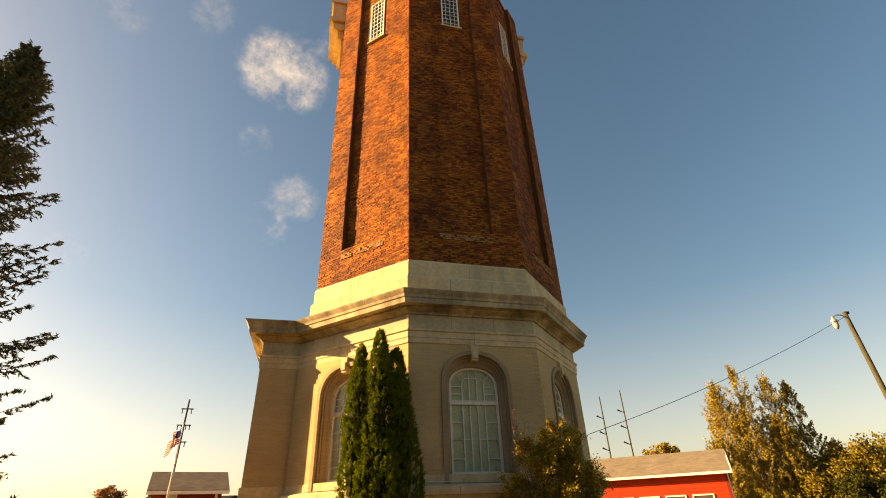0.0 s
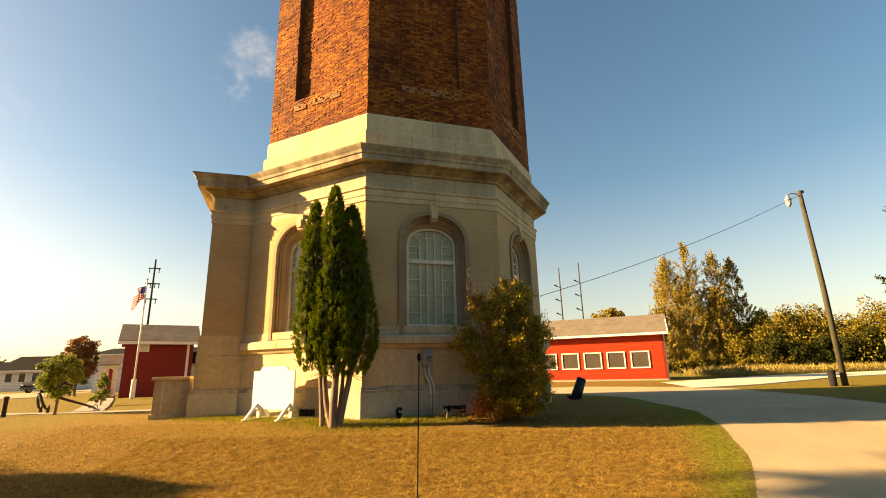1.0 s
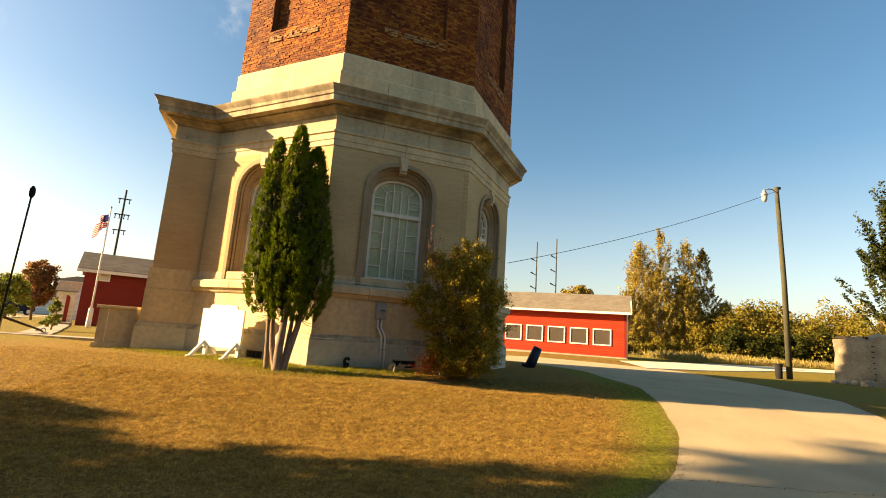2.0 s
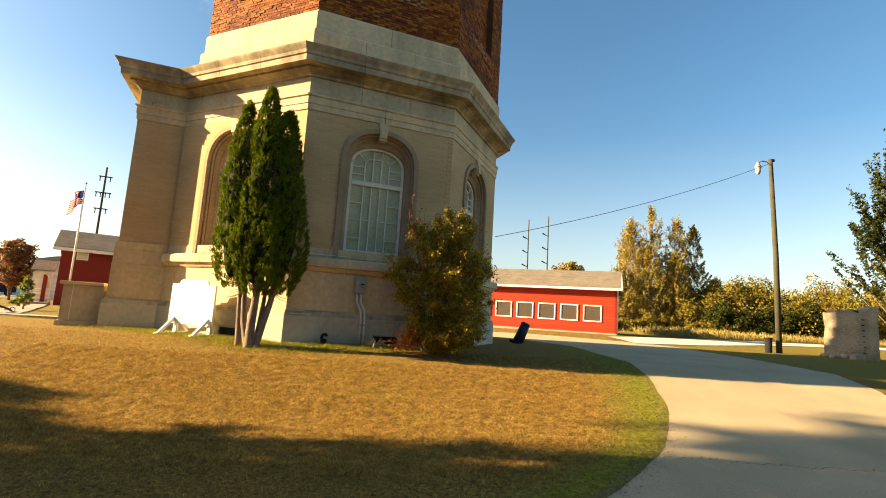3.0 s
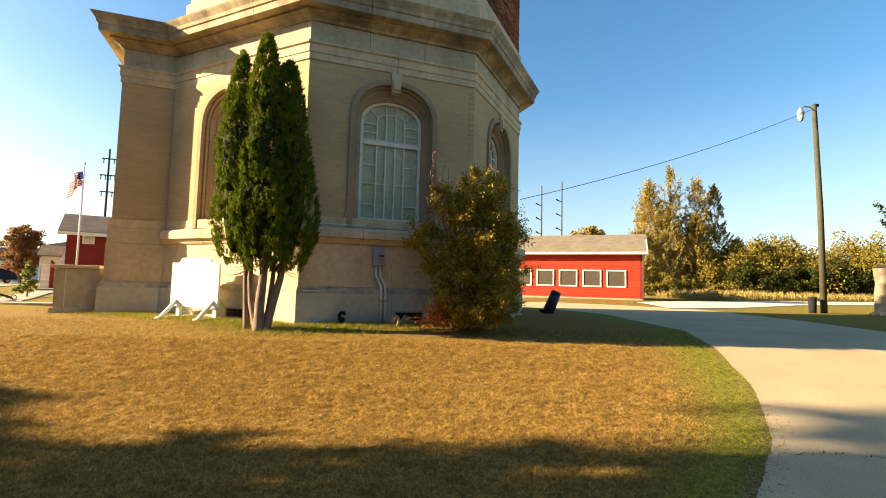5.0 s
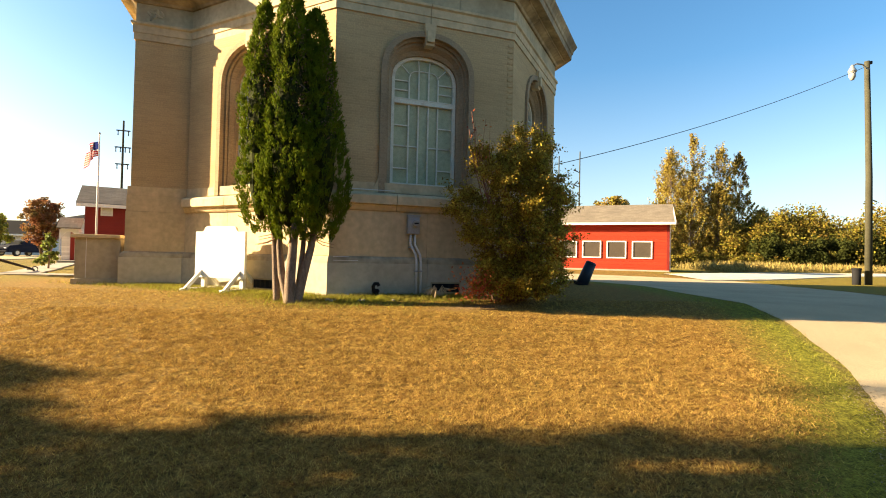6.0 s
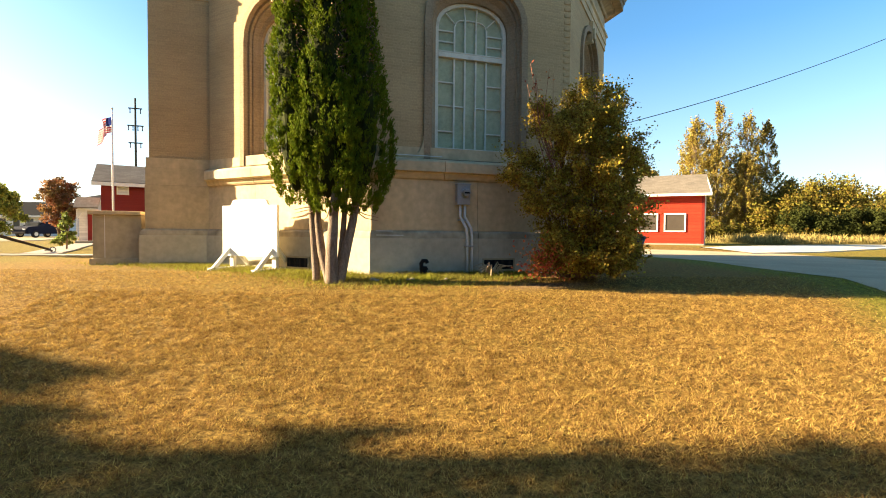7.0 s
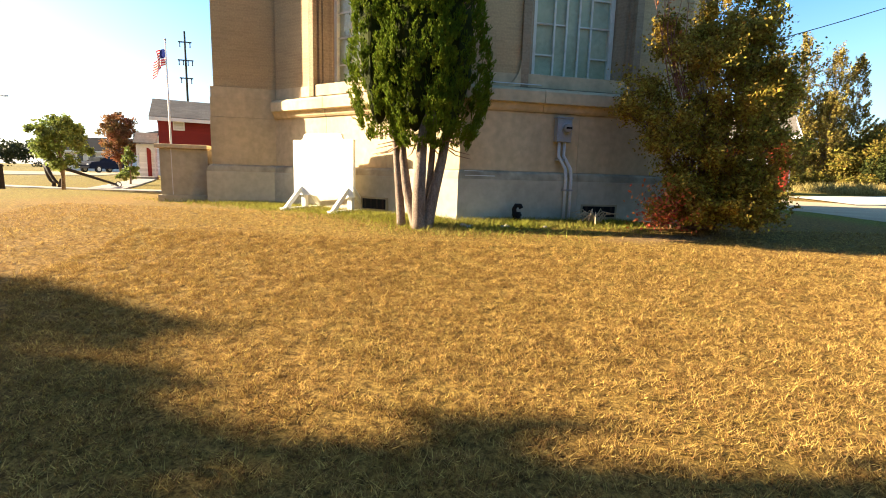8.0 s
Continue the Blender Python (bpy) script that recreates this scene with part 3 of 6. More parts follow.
def mitres(outline):
    """For each corner of an outline, how far it moves for an offset of one."""
    out, n = [], len(outline)
    for i in range(n):
        p, q, r = (Vector(outline[j % n]) for j in (i - 1, i, i + 1))
        a, b = (q - p).normalized(), (r - q).normalized()
        n1, n2 = Vector((a.y, -a.x)), Vector((b.y, -b.x))
        out.append((n1 + n2) / (1 + n1.dot(n2)))
    return out


def course(outline, profile, mat, name="stone", length=1.4, inner=-0.35, which=None, gap=0.005):
    """A ring of stones over the outline's sides; profile: (offset, z) up the outer face."""
    mi, n = mitres(outline), len(outline)
    pro = list(profile) + [(inner, profile[-1][1]), (inner, profile[0][1])]
    for i in range(n):
        if which is not None and i not in which:
            continue
        j = (i + 1) % n
        a, b = Vector(outline[i]), Vector(outline[j])
        k = max(1, round((b - a).length / length))
        for s in range(k):
            bm = bmesh.new()
            ends = []
            for u, g in ((s / k, gap), ((s + 1) / k, -gap)):
                ring = []
                for o, z in pro:
                    pa, pb = a + mi[i] * o, b + mi[j] * o
                    v = pa.lerp(pb, u)
                    if 0 < u < 1:
                        v = v + (b - a).normalized() * g
                    ring.append(bm.verts.new((v.x, v.y, z)))
                ends.append(ring)
            m = len(pro)
            for e in range(m):
                bm.faces.new((ends[0][e], ends[0][(e + 1) % m], ends[1][(e + 1) % m], ends[1][e]))
            bm.faces.new(ends[0][::-1])
            bm.faces.new(ends[1])
            part(name, bm, mat, tower)


OCT_SIDES = {0, 1, 2, 3, 4, 5, 9}
PAV_SIDES = {6, 7, 8}
course(BASE, [(0.16, -0.35), (0.16, 0.66)], CHEEK, length=2.2, gap=0.003)
course(BASE, [(0.155, 0.662), (0.13, 0.76), (0.09, 0.80)], STONE_STAINED, length=2.2)
course(BASE, [(0.07, 0.805), (0.07, 1.76)], STONE, length=1.7, gap=0.003)
course(BASE, [(0.10, 1.765), (0.13, 1.80), (0.16, 1.88), (0.24, 1.895), (0.24, 2.07), (0.20, 2.11), (0.05, 2.15)], STONE, length=1.6, which=OCT_SIDES)
course(BASE, [(0.06, 1.765), (0.06, 2.15)], STONE, length=3.4, which=PAV_SIDES)
course(BASE, [(0.05, 2.153), (0.05, 2.36)], STONE, length=3.4, which=PAV_SIDES)
course(BASE, [(0.03, 5.91), (0.03, 6.07), (0.05, 6.075), (0.05, 6.25), (0.09, 6.28), (0.09, 6.33), (0.02, 6.36)], STONE, length=2.1)
course(BASE, [(0.0, 6.365), (0.0, 6.80)], STONE_DIRTY, length=1.4)
course(BASE, [(0.05, 6.805), (0.08, 6.86), (0.22, 6.93), (0.26, 6.94), (0.26, 6.985), (0.46, 7.0), (0.47, 7.15), (0.50, 7.17), (0.52, 7.25), (0.60, 7.36), (0.62, 7.40), (0.0, 7.48)], STONE_SOOT, length=1.5, inner=-0.5)
course(OCT, [(0.12, 7.40), (0.12, 8.05), (0.06, 8.12)], STONE, length=1.4, inner=-0.6)
course(OCT, [(0.03, 8.125), (0.03, 8.62), (-0.05, 8.74)], STONE, length=1.7, inner=-0.6)

# flat roof over the porch block and a dark core behind the walls
part("porch_roof", prism(bmesh.new(), [(-PAV_OUT + 0.05, -PAV_HALF + 0.05), (-PAV_IN + 0.9, -PAV_HALF + 0.05), (-PAV_IN + 0.9, PAV_HALF - 0.05), (-PAV_OUT + 0.05, PAV_HALF - 0.05)], 7.30, 7.44), STONE_DIRTY, tower)
for i in (6, 7, 8):
    a, b = Vector(BASE[i]), Vector(BASE[(i + 1) % 10])
    wide = (b - a).length
    side = wide / 2 - (0.352 if i == 7 else 0.0)
    bm = boxes((-side, 0.0, 2.15, side, 0.35, 5.91))
    mid, d = (a + b) / 2, (b - a).normalized()
    part("porch_wall", bm, BUFF, tower, "buff brick porch wall", pose(mid.x, mid.y, 0, 0, 0, math.degrees(math.atan2(d.y, d.x))))


def arch(hw, zb, zs, rise, n=14, power=2.25):
    """An opening's outline: up the left side, over a basket arch, down the right side."""
    pts = [(-hw, zb), (-hw, zs)]
    for i in range(1, n):
        c = -math.cos(math.pi * i / n)
        pts.append((hw * c, zs + rise * (max(0.0, 1 - abs(c) ** power)) ** (1 / power)))
    return pts + [(hw, zs), (hw, zb)]


def facet_wall(k, x0, x1, wx):
    """One buff brick side of the base with its arched window; wx: the window's middle."""
    m = pose(0, 0, 0, 0, 0, 45 * k)
    outer = [(x + wx, z) for x, z in arch(0.94, 2.15, 4.75, 0.86)]
    bm = bmesh.new()
    y = -APO
    top = 5.91
    v = [bm.verts.new((x, y, z)) for x, z in outer]
    t = [bm.verts.new((x, y, top)) for x, z in outer[1:-1]]
    for i in range(1, len(outer) - 2):
        bm.faces.new((v[i], v[i + 1], t[i], t[i - 1]))
    bl, tl = bm.verts.new((x0, y, 2.15)), bm.verts.new((x0, y, top))
    br, tr = bm.verts.new((x1, y, 2.15)), bm.verts.new((x1, y, top))
    bm.faces.new((bl, v[0], v[1], t[0], tl))
    bm.faces.new((v[-1], br, tr, t[-1], v[-2]))
    wall = part("wall", bm, BUFF, tower, "buff brick wall", m)
    # stepped and splayed reveal of moulded brick
    rings = [(0.94, 0.86, -0.01), (0.94, 0.86, 0.05), (0.885, 0.80, 0.055), (0.885, 0.80, 0.12), (0.85, 0.74, 0.125), (0.80, 0.66, 0.22), (0.757, 0.56, 0.26), (0.757, 0.56, 0.44)]
    bm = bmesh.new()
    prev = None
    for hw, rise, d in rings:
        line = [bm.verts.new((x + wx, y + d, z)) for x, z in arch(hw, 2.15, 4.75, rise)]
        if prev:
            for i in range(len(line) - 1):
                bm.faces.new((prev[i], prev[i + 1], line[i + 1], line[i]))
        prev = line
    part("reveal", bm, REVEAL, wall, "moulded brick reveal", Matrix())
    part("hood", border([(x + wx, z) for x, z in arch(0.935, 2.153, 4.75, 0.855)], [(x + wx, z) for x, z in arch(1.06, 2.153, 4.75, 0.975)], y - 0.06, y + 0.02), REVEAL, wall, "raised brick hood round the arch")
    # stone apron under the window with its flared ends, and the keystone
    bm = boxes((wx - 0.93, y - 0.04, 2.155, wx + 0.93, y + 0.42, 2.37), bevel=0.01)
    part("sill", bm, STONE, wall, "limestone sill")
    for a, c in ((x0 + 0.004, wx - 1.064), (wx + 1.064, x1 - 0.004)):
        part("stone", boxes((a, y - 0.018, 2.152, c, y + 0.1, 2.36)), STONE, wall)
    for sgn in (-1, 1):
        # flared foot of the moulding
        bm = bmesh.new()
        line = [(0.0, 0.0)] + [(0.30 * (1 - math.sin(q)), 0.42 * (1 - math.cos(q))) for q in np.linspace(0, math.pi / 2, 7)] + [(0.0, 0.42), (0.0, 0.0)]
        f = [bm.verts.new((wx + sgn * (1.062 + px_), y - 0.058, 2.153 + pz_)) for px_, pz_ in line[1:]]
        g = [bm.verts.new((v.co.x, y + 0.05, v.co.z)) for v in f]
        for i in range(len(f)):
            bm.faces.new((f[i], f[(i + 1) % len(f)], g[(i + 1) % len(f)], g[i]))
        bm.faces.new(f), bm.faces.new(g[::-1])
        part("foot_moulding", bm, STONE, wall)
    bm = bmesh.new()
    prism(bm, [(-0.13, -0.10), (0.13, -0.10), (0.13, 0.12), (-0.13, 0.12)], 0, 0.46)
    for q in bm.verts:
        q.co.x *= 0.72 if q.co.z < 0.2 else 1.0
        q.co.y += 0.03 if q.co.z < 0.2 and q.co.y < 0 else 0
    box(bm, -0.085, -0.13, 0.06, 0.085, -0.06, 0.30, 0.01)
    part("keystone", bm, STONE, wall, "limestone keystone", pose(wx, y, 5.42))
    return wall


def border(inner, outer, y0, y1):
    """A frame between two outlines, from y0 (front) to y1."""
    bm = bmesh.new()
    loops = [[bm.verts.new((x, y, z)) for x, z in line] for line, y in ((outer, y0), (inner, y0), (inner, y1), (outer, y1))]
    n = len(inner)
    for a, b in zip(loops, loops[1:] + loops[:1]):
        for i in range(n):
            bm.faces.new((a[i], a[(i + 1) % n], b[(i + 1) % n], b[i]))
    return bm


def arched_window(k, wx):
    m = pose(0, 0, 0, 0, 0, 45 * k) @ pose(wx, -APO + 0.12, 0)
    hw = 0.755
    out = arch(hw, 2.37, 4.77, 0.56)
    inn = arch(hw - 0.075, 2.45, 4.75, 0.50)
    win = part("window", border(inn, out, 0.205, 0.30), FRAME_PAINT, tower, "white painted arched sash window", m)
    part("transom", boxes((-hw + 0.07, 0.195, 4.22, hw - 0.07, 0.29, 4.33), (-hw + 0.07, 0.185, 4.315, hw - 0.07, 0.22, 4.34), bevel=0.008), FRAME_PAINT, win)
    iw = hw - 0.075
    bars = [(-iw * 0.50, 2.45, 4.22), (-iw * 0.17, 2.45, 4.22), (iw * 0.17, 2.45, 4.22), (iw * 0.50, 2.45, 4.22), (-iw * 0.50, 4.33, 4.85), (iw * 0.50, 4.33, 4.85), (-iw * 0.17, 4.33, 4.99), (iw * 0.17, 4.33, 4.99)]
    for x, z0, z1 in bars:
        part("muntin", boxes((x - 0.016, 0.235, z0, x + 0.016, 0.265, z1)), FRAME_PAINT, win)
    for sgn in (-1, 1):
        for z in (2.78, 3.28, 3.74, 4.53, 4.74):
            a, b = sorted((sgn * iw * 0.50, sgn * iw))
            part("muntin", boxes((a, 0.237, z - 0.012, b, 0.263, z + 0.012)), FRAME_PAINT, win)
        part("muntin", tube([(sgn * iw * 0.50, 0.25, 4.91), (sgn * iw * 0.80, 0.25, 5.11)], 0.013, 6), FRAME_PAINT, win)
        part("muntin", tube([(sgn * iw * 0.17, 0.25, 4.99), (sgn * iw * 0.2, 0.25, 5.25)], 0.013, 6), FRAME_PAINT, win)
    curve = [(iw * 0.50 * c, 0.25, 4.83 + 0.17 * math.sqrt(max(0, 1 - c ** 4))) for c in (-1, -0.9, -0.7, -0.4, 0, 0.4, 0.7, 0.9, 1)]
    part("muntin", tube(curve, 0.014, 6), FRAME_PAINT, win)
    part("muntin", boxes((-iw, 0.237, 3.27, -iw * 0.17, 0.263, 3.295), (iw * 0.17, 0.237, 3.27, iw, 0.263, 3.295)), FRAME_PAINT, win)
    bm = bmesh.new()
    bm.faces.new([bm.verts.new((x, 0.25, z)) for x, z in inn])
    pane = part("pane", bm, GLASS, win, "dusty window glass")
    pane.visible_shadow = False
    bm = bmesh.new()
    bm.faces.new([bm.verts.new((x, 0.0, z)) for x, z in inn])
    r = bmesh.ops.extrude_face_region(bm, geom=bm.faces[:])
    bmesh.ops.translate(bm, vec=(0, 0.03, 0), verts=[e for e in r["geom"] if isinstance(e, bmesh.types.BMVert)])
    part("blind", bm, BACKING, win, "pale blind behind the glass", pose(0, 0.285, 0))
    return win


WX = {0: -0.02, -1: -0.36}
for k in (-3, -1, 0, 1, 2, 3, 4):
    x0 = -HALF - (0.44 if k == -1 else 0)
    x1 = HALF + (0.44 if k == -3 else 0)
    facet_wall(k, x0, x1, WX.get(k, 0.0))
    if k in (-1, 0, 1, 2):
        arched_window(k, WX.get(k, 0.0))

# ---- the shaft ----
SH = 4.87
SHALF = SH * math.tan(radians(22.5))
Z0, Z1, ZR = 8.72, 27.0, 9.95
RW, RD = 0.97, 0.21


def shaft_side(k):
    """The mortar face behind the bricks: two corner strips and a sunk panel between them."""
    bm = bmesh.new()
    y, yr = -SH + 0.012, -SH + RD + 0.012
    def face(*p):
        bm.faces.new([bm.verts.new(q) for q in p])
    face((-SHALF, y, Z0), (-RW, y, Z0), (-RW, y, Z1), (-SHALF, y, Z1))
    face((RW, y, Z0), (SHALF, y, Z0), (SHALF, y, Z1), (RW, y, Z1))
    face((-RW, y, Z0), (RW, y, Z0), (RW, y, ZR), (-RW, y, ZR))
    face((-RW, y, ZR), (RW, y, ZR), (RW, yr, ZR), (-RW, yr, ZR))
    face((-RW, yr, ZR), (RW, yr, ZR), (RW, yr, Z1), (-RW, yr, Z1))
    face((-RW, y, ZR), (-RW, yr, ZR), (-RW, yr, Z1), (-RW, y, Z1))
    face((RW, yr, ZR), (RW, y, ZR), (RW, y, Z1), (RW, yr, Z1))
    seen = k in (-1, 0, 1)
    return part("shaft_side", bm, MORTAR if seen else BRICK_FAR, tower, "red brick shaft side with a sunk panel", pose(0, 0, 0, 0, 0, 45 * k))


SHAFT = {k: shaft_side(k) for k in range(-3, 5)}
part("shaft_top", prism(bmesh.new(), [(x * SH / APO * 0.97, y * SH / APO * 0.97) for x, y in OCT], Z1 - 0.2, Z1), BRICK_FAR, tower)

COURSE, BLEN, GAP = 0.0755, 0.212, 0.010


def brick_rows(k, rng):
    """(x0, x1, z, depth) of every brick on one side of the shaft."""
    rows = []
    n = int((Z1 - Z0) / COURSE)
    for c in range(n):
        z = Z0 + c * COURSE
        spans = [(-SHALF, SHALF, 0.0)] if z < ZR else [(-SHALF, -RW, 0.0), (-RW, RW, RD), (RW, SHALF, 0.0)]
        for a, b, d in spans:
            # stretchers and headers by turns
            x, header = a - (BLEN * 0.75 if c % 2 else 0), False
            while x < b:
                step = BLEN / 2 if header else BLEN
                header = not header
                q0, q1 = max(x, a) + GAP / 2, min(x + step, b) - GAP / 2
                if q1 - q0 > 0.03:
                    if not (k in (-1, 0, 1) and 21.35 < z < 24.35 and q1 > -0.44 and q0 < 0.44):
                        rows.append((q0, q1, z, d))
                x += step
    return rows


def brick_mesh(rows, rng):
    r = np.array(rows)
    n = len(r)
    x0, x1, z0, d = r.T
    patch = np.array([noise.noise((a * 0.9, b * 1.7, 5.0)) for a, b in zip(x0, z0)])
    lump = np.array([noise.noise((a * 2.6, b * 5.5, 8.0)) for a, b in zip(x0, z0)])
    proud = rng.uniform(-0.004, 0.010, n) + np.clip(patch + 0.05, 0, 1) * rng.uniform(0.0, 0.035, n) + np.clip(lump - 0.12, 0, 1) * rng.uniform(0.0, 0.045, n)
    z1 = z0 + COURSE - GAP
    yf, yb = -SH + d - proud, -SH + d + 0.02
    tl = rng.normal(0, 0.0022, (n, 4))
    v = np.stack([np.stack(p, 1) for p in ((x0, yf + tl[:, 0], z0), (x1, yf + tl[:, 1], z0), (x1, yf + tl[:, 2], z1), (x0, yf + tl[:, 3], z1), (x0, yb, z0), (x1, yb, z0), (x1, yb, z1), (x0, yb, z1))], 1).reshape(-1, 3)
    q = np.array([(0, 1, 2, 3), (4, 0, 3, 7), (1, 5, 6, 2), (3, 2, 6, 7), (4, 5, 1, 0)])
    faces = (np.arange(n)[:, None, None] * 8 + q[None]).reshape(-1, 4)
    me = bpy.data.meshes.new("brickwork")
    me.from_pydata(v.tolist(), [], faces.tolist())
    return me


single = []
for k in (-1, 0, 1):
    rng = np.random.default_rng(40 + k)
    rows = brick_rows(k, rng)
    if k == 0:
        single = [r for r in rows if r[2] < 9.83 and r[1] - r[0] > 0.15][:270]
        keep = set(single)
        rows = [r for r in rows if r not in keep]
    tagged(put("brickwork", brick_mesh(rows, rng), BRICK, SHAFT[k], "rough weathered red bricks"), kind="stuff")

# pale worn brick sills at the foot of the sunk panels
sill_brick = bpy.data.meshes.new("sill_brick")
tm_ = boxes((0.004, -0.11, -0.03, 0.096, 0.13, 0.03))
tm_.to_mesh(sill_brick)
tm_.free()
sill_brick.materials.append(PALE_BRICK)
for k in (-1, 0, 1):
    rng = np.random.default_rng(60 + k)
    for i in range(19):
        for row in range(3):
            if rng.uniform() < 0.72:
                q = new("sill_brick", sill_brick)
                q.parent = SHAFT[k]
                q.matrix_local = pose(-0.955 + 0.1005 * i, -SH + 0.075, ZR - 0.16 - 0.0755 * row, rng.normal(0, 2), 0, 0)

# small-paned white windows high in the shaft
for k in (-1, 0, 1):
    m = pose(0, 0, 0, 0, 0, 45 * k) @ pose(0, -SH + RD, 0)
    w, zb, zt = 0.42, 21.4, 24.3
    win = part("window", border([(-w + .06, zb + .06), (w - .06, zb + .06), (w - .06, zt - .06), (-w + .06, zt - .06)], [(-w, zb), (w, zb), (w, zt), (-w, zt)], -0.05, 0.08), PAINT, tower, "white small-paned window high in the shaft", m)
    part("sill", boxes((-w - 0.08, -0.12, zb - 0.09, w + 0.08, 0.06, zb)), STONE, win)
    for i in range(1, 4):
        x = -w + 2 * w * i / 4
        part("muntin", boxes((x - 0.012, -0.03, zb, x + 0.012, 0.0, zt)), PAINT, win)
    for i in range(1, 10):
        z = zb + (zt - zb) * i / 10
        part("muntin", boxes((-w, -0.028, z - 0.012, w, 0.0, z + 0.012)), PAINT, win)
    part("pane", boxes((-w + .05, 0.01, zb + .05, w - .05, 0.03, zt - .05)), DARK_GLASS, win)

# corbelled stone balconies near the top
for k in (-2, 2):
    bal = None
    for o, z0, z1, hw in ((0.12, 23.5, 24.0, 0.9), (0.34, 24.0, 24.5, 1.05), (0.62, 24.5, 25.0, 1.2), (0.85, 25.0, 25.3, 1.35), (0.72, 25.3, 26.6, 1.25), (0.85, 26.6, 26.8, 1.35)):
        bm = prism(bmesh.new(), [(-hw, -SH - o), (hw, -SH - o), (hw, -SH + 0.3), (-hw, -SH + 0.3)], z0, z1 - 0.004)
        if bal is None:
            bal = part("balcony", bm, STONE, tower, "corbelled limestone balcony", pose(0, 0, 0, 0, 0, 45 * k))
        else:
            part("corbel", bm, STONE, bal)

# carved leaf ornament on the porch block's frieze, and toothed bricks at the front corner
bm = bmesh.new()
rng = np.random.default_rng(17)
for i in range(9):
    a = 2.4 * i
    q = bmesh.ops.create_icosphere(bm, subdivisions=2, radius=1)["verts"]
    m = pose(0.13 * math.cos(a) * (i / 9 + 0.4), 0, 0.10 * math.sin(a) * (i / 9 + 0.4), 0, math.degrees(a) + 40, 0) @ Matrix.Diagonal((0.085, 0.025, 0.035, 1))
    for v in q:
        v.co = m @ v.co
part("carved_ornament", bm, STONE_STAINED, tower, "carved stone leaf ornament", pose(-6.05, -PAV_HALF - 0.002, 6.58))
tooth = bpy.data.meshes.new("corner_brick")
tm_ = boxes((-0.15, -0.014, 0.0, -0.006, 0.05, 0.060))
tm_.to_mesh(tooth)
tm_.free()
tooth.materials.append(BUFF)
for i in range(26):
    q = new("corner_brick", tooth)
    q.parent = tower
    q.matrix_local = pose(HALF, -APO, 2.42 + 0.132 * i)

# cheek wall beside the porch steps
cheek = thing("cheek_wall", "low limestone cheek wall with a capstone beside the porch", "wall", TOWER)
part("body", boxes((-7.55, -1.55, -0.3, -6.63, -0.95, 1.09), bevel=0.012), STONE_DIRTY, cheek)
part("base", boxes((-7.60, -1.60, -0.3, -6.63, -0.90, 0.14), bevel=0.012), STONE_DIRTY, cheek)
part("capstone", boxes((-7.62, -1.62, 1.094, -6.62, -0.88, 1.18), bevel=0.015), STONE, cheek)
part("mortar_joint", boxes((-7.33, -1.553, 0.15, -7.318, -1.548, 1.09)), PAINT, cheek, "pale mortar joint")

# a long crack across the drive, filled with dark dirt
rng = np.random.default_rng(64)
bm = bmesh.new()
prev = None
for i in range(110):
    u = i / 109
    x = 4.55 + 5.3 * u
    y = 8.05 - 0.30 * u + 0.10 * noise.noise((x * 2.1, 0.3, 4.4)) + 0.03 * rng.normal()
    w = 0.003 + 0.005 * rng.random()
    z = float(ground_z(x, y)) + 0.0115 + 0.025 * noise.noise((x * 0.23, y * 0.23, 3.1))
    row = [bm.verts.new((x, y - w, z)), bm.verts.new((x, y + w, z))]
    if prev:
        bm.faces.new((prev[0], row[0], row[1], prev[1]))
    prev = row
part("crack", bm, DARK_ROOF, driveway, "dark irregular crack")

# ---- plants ----


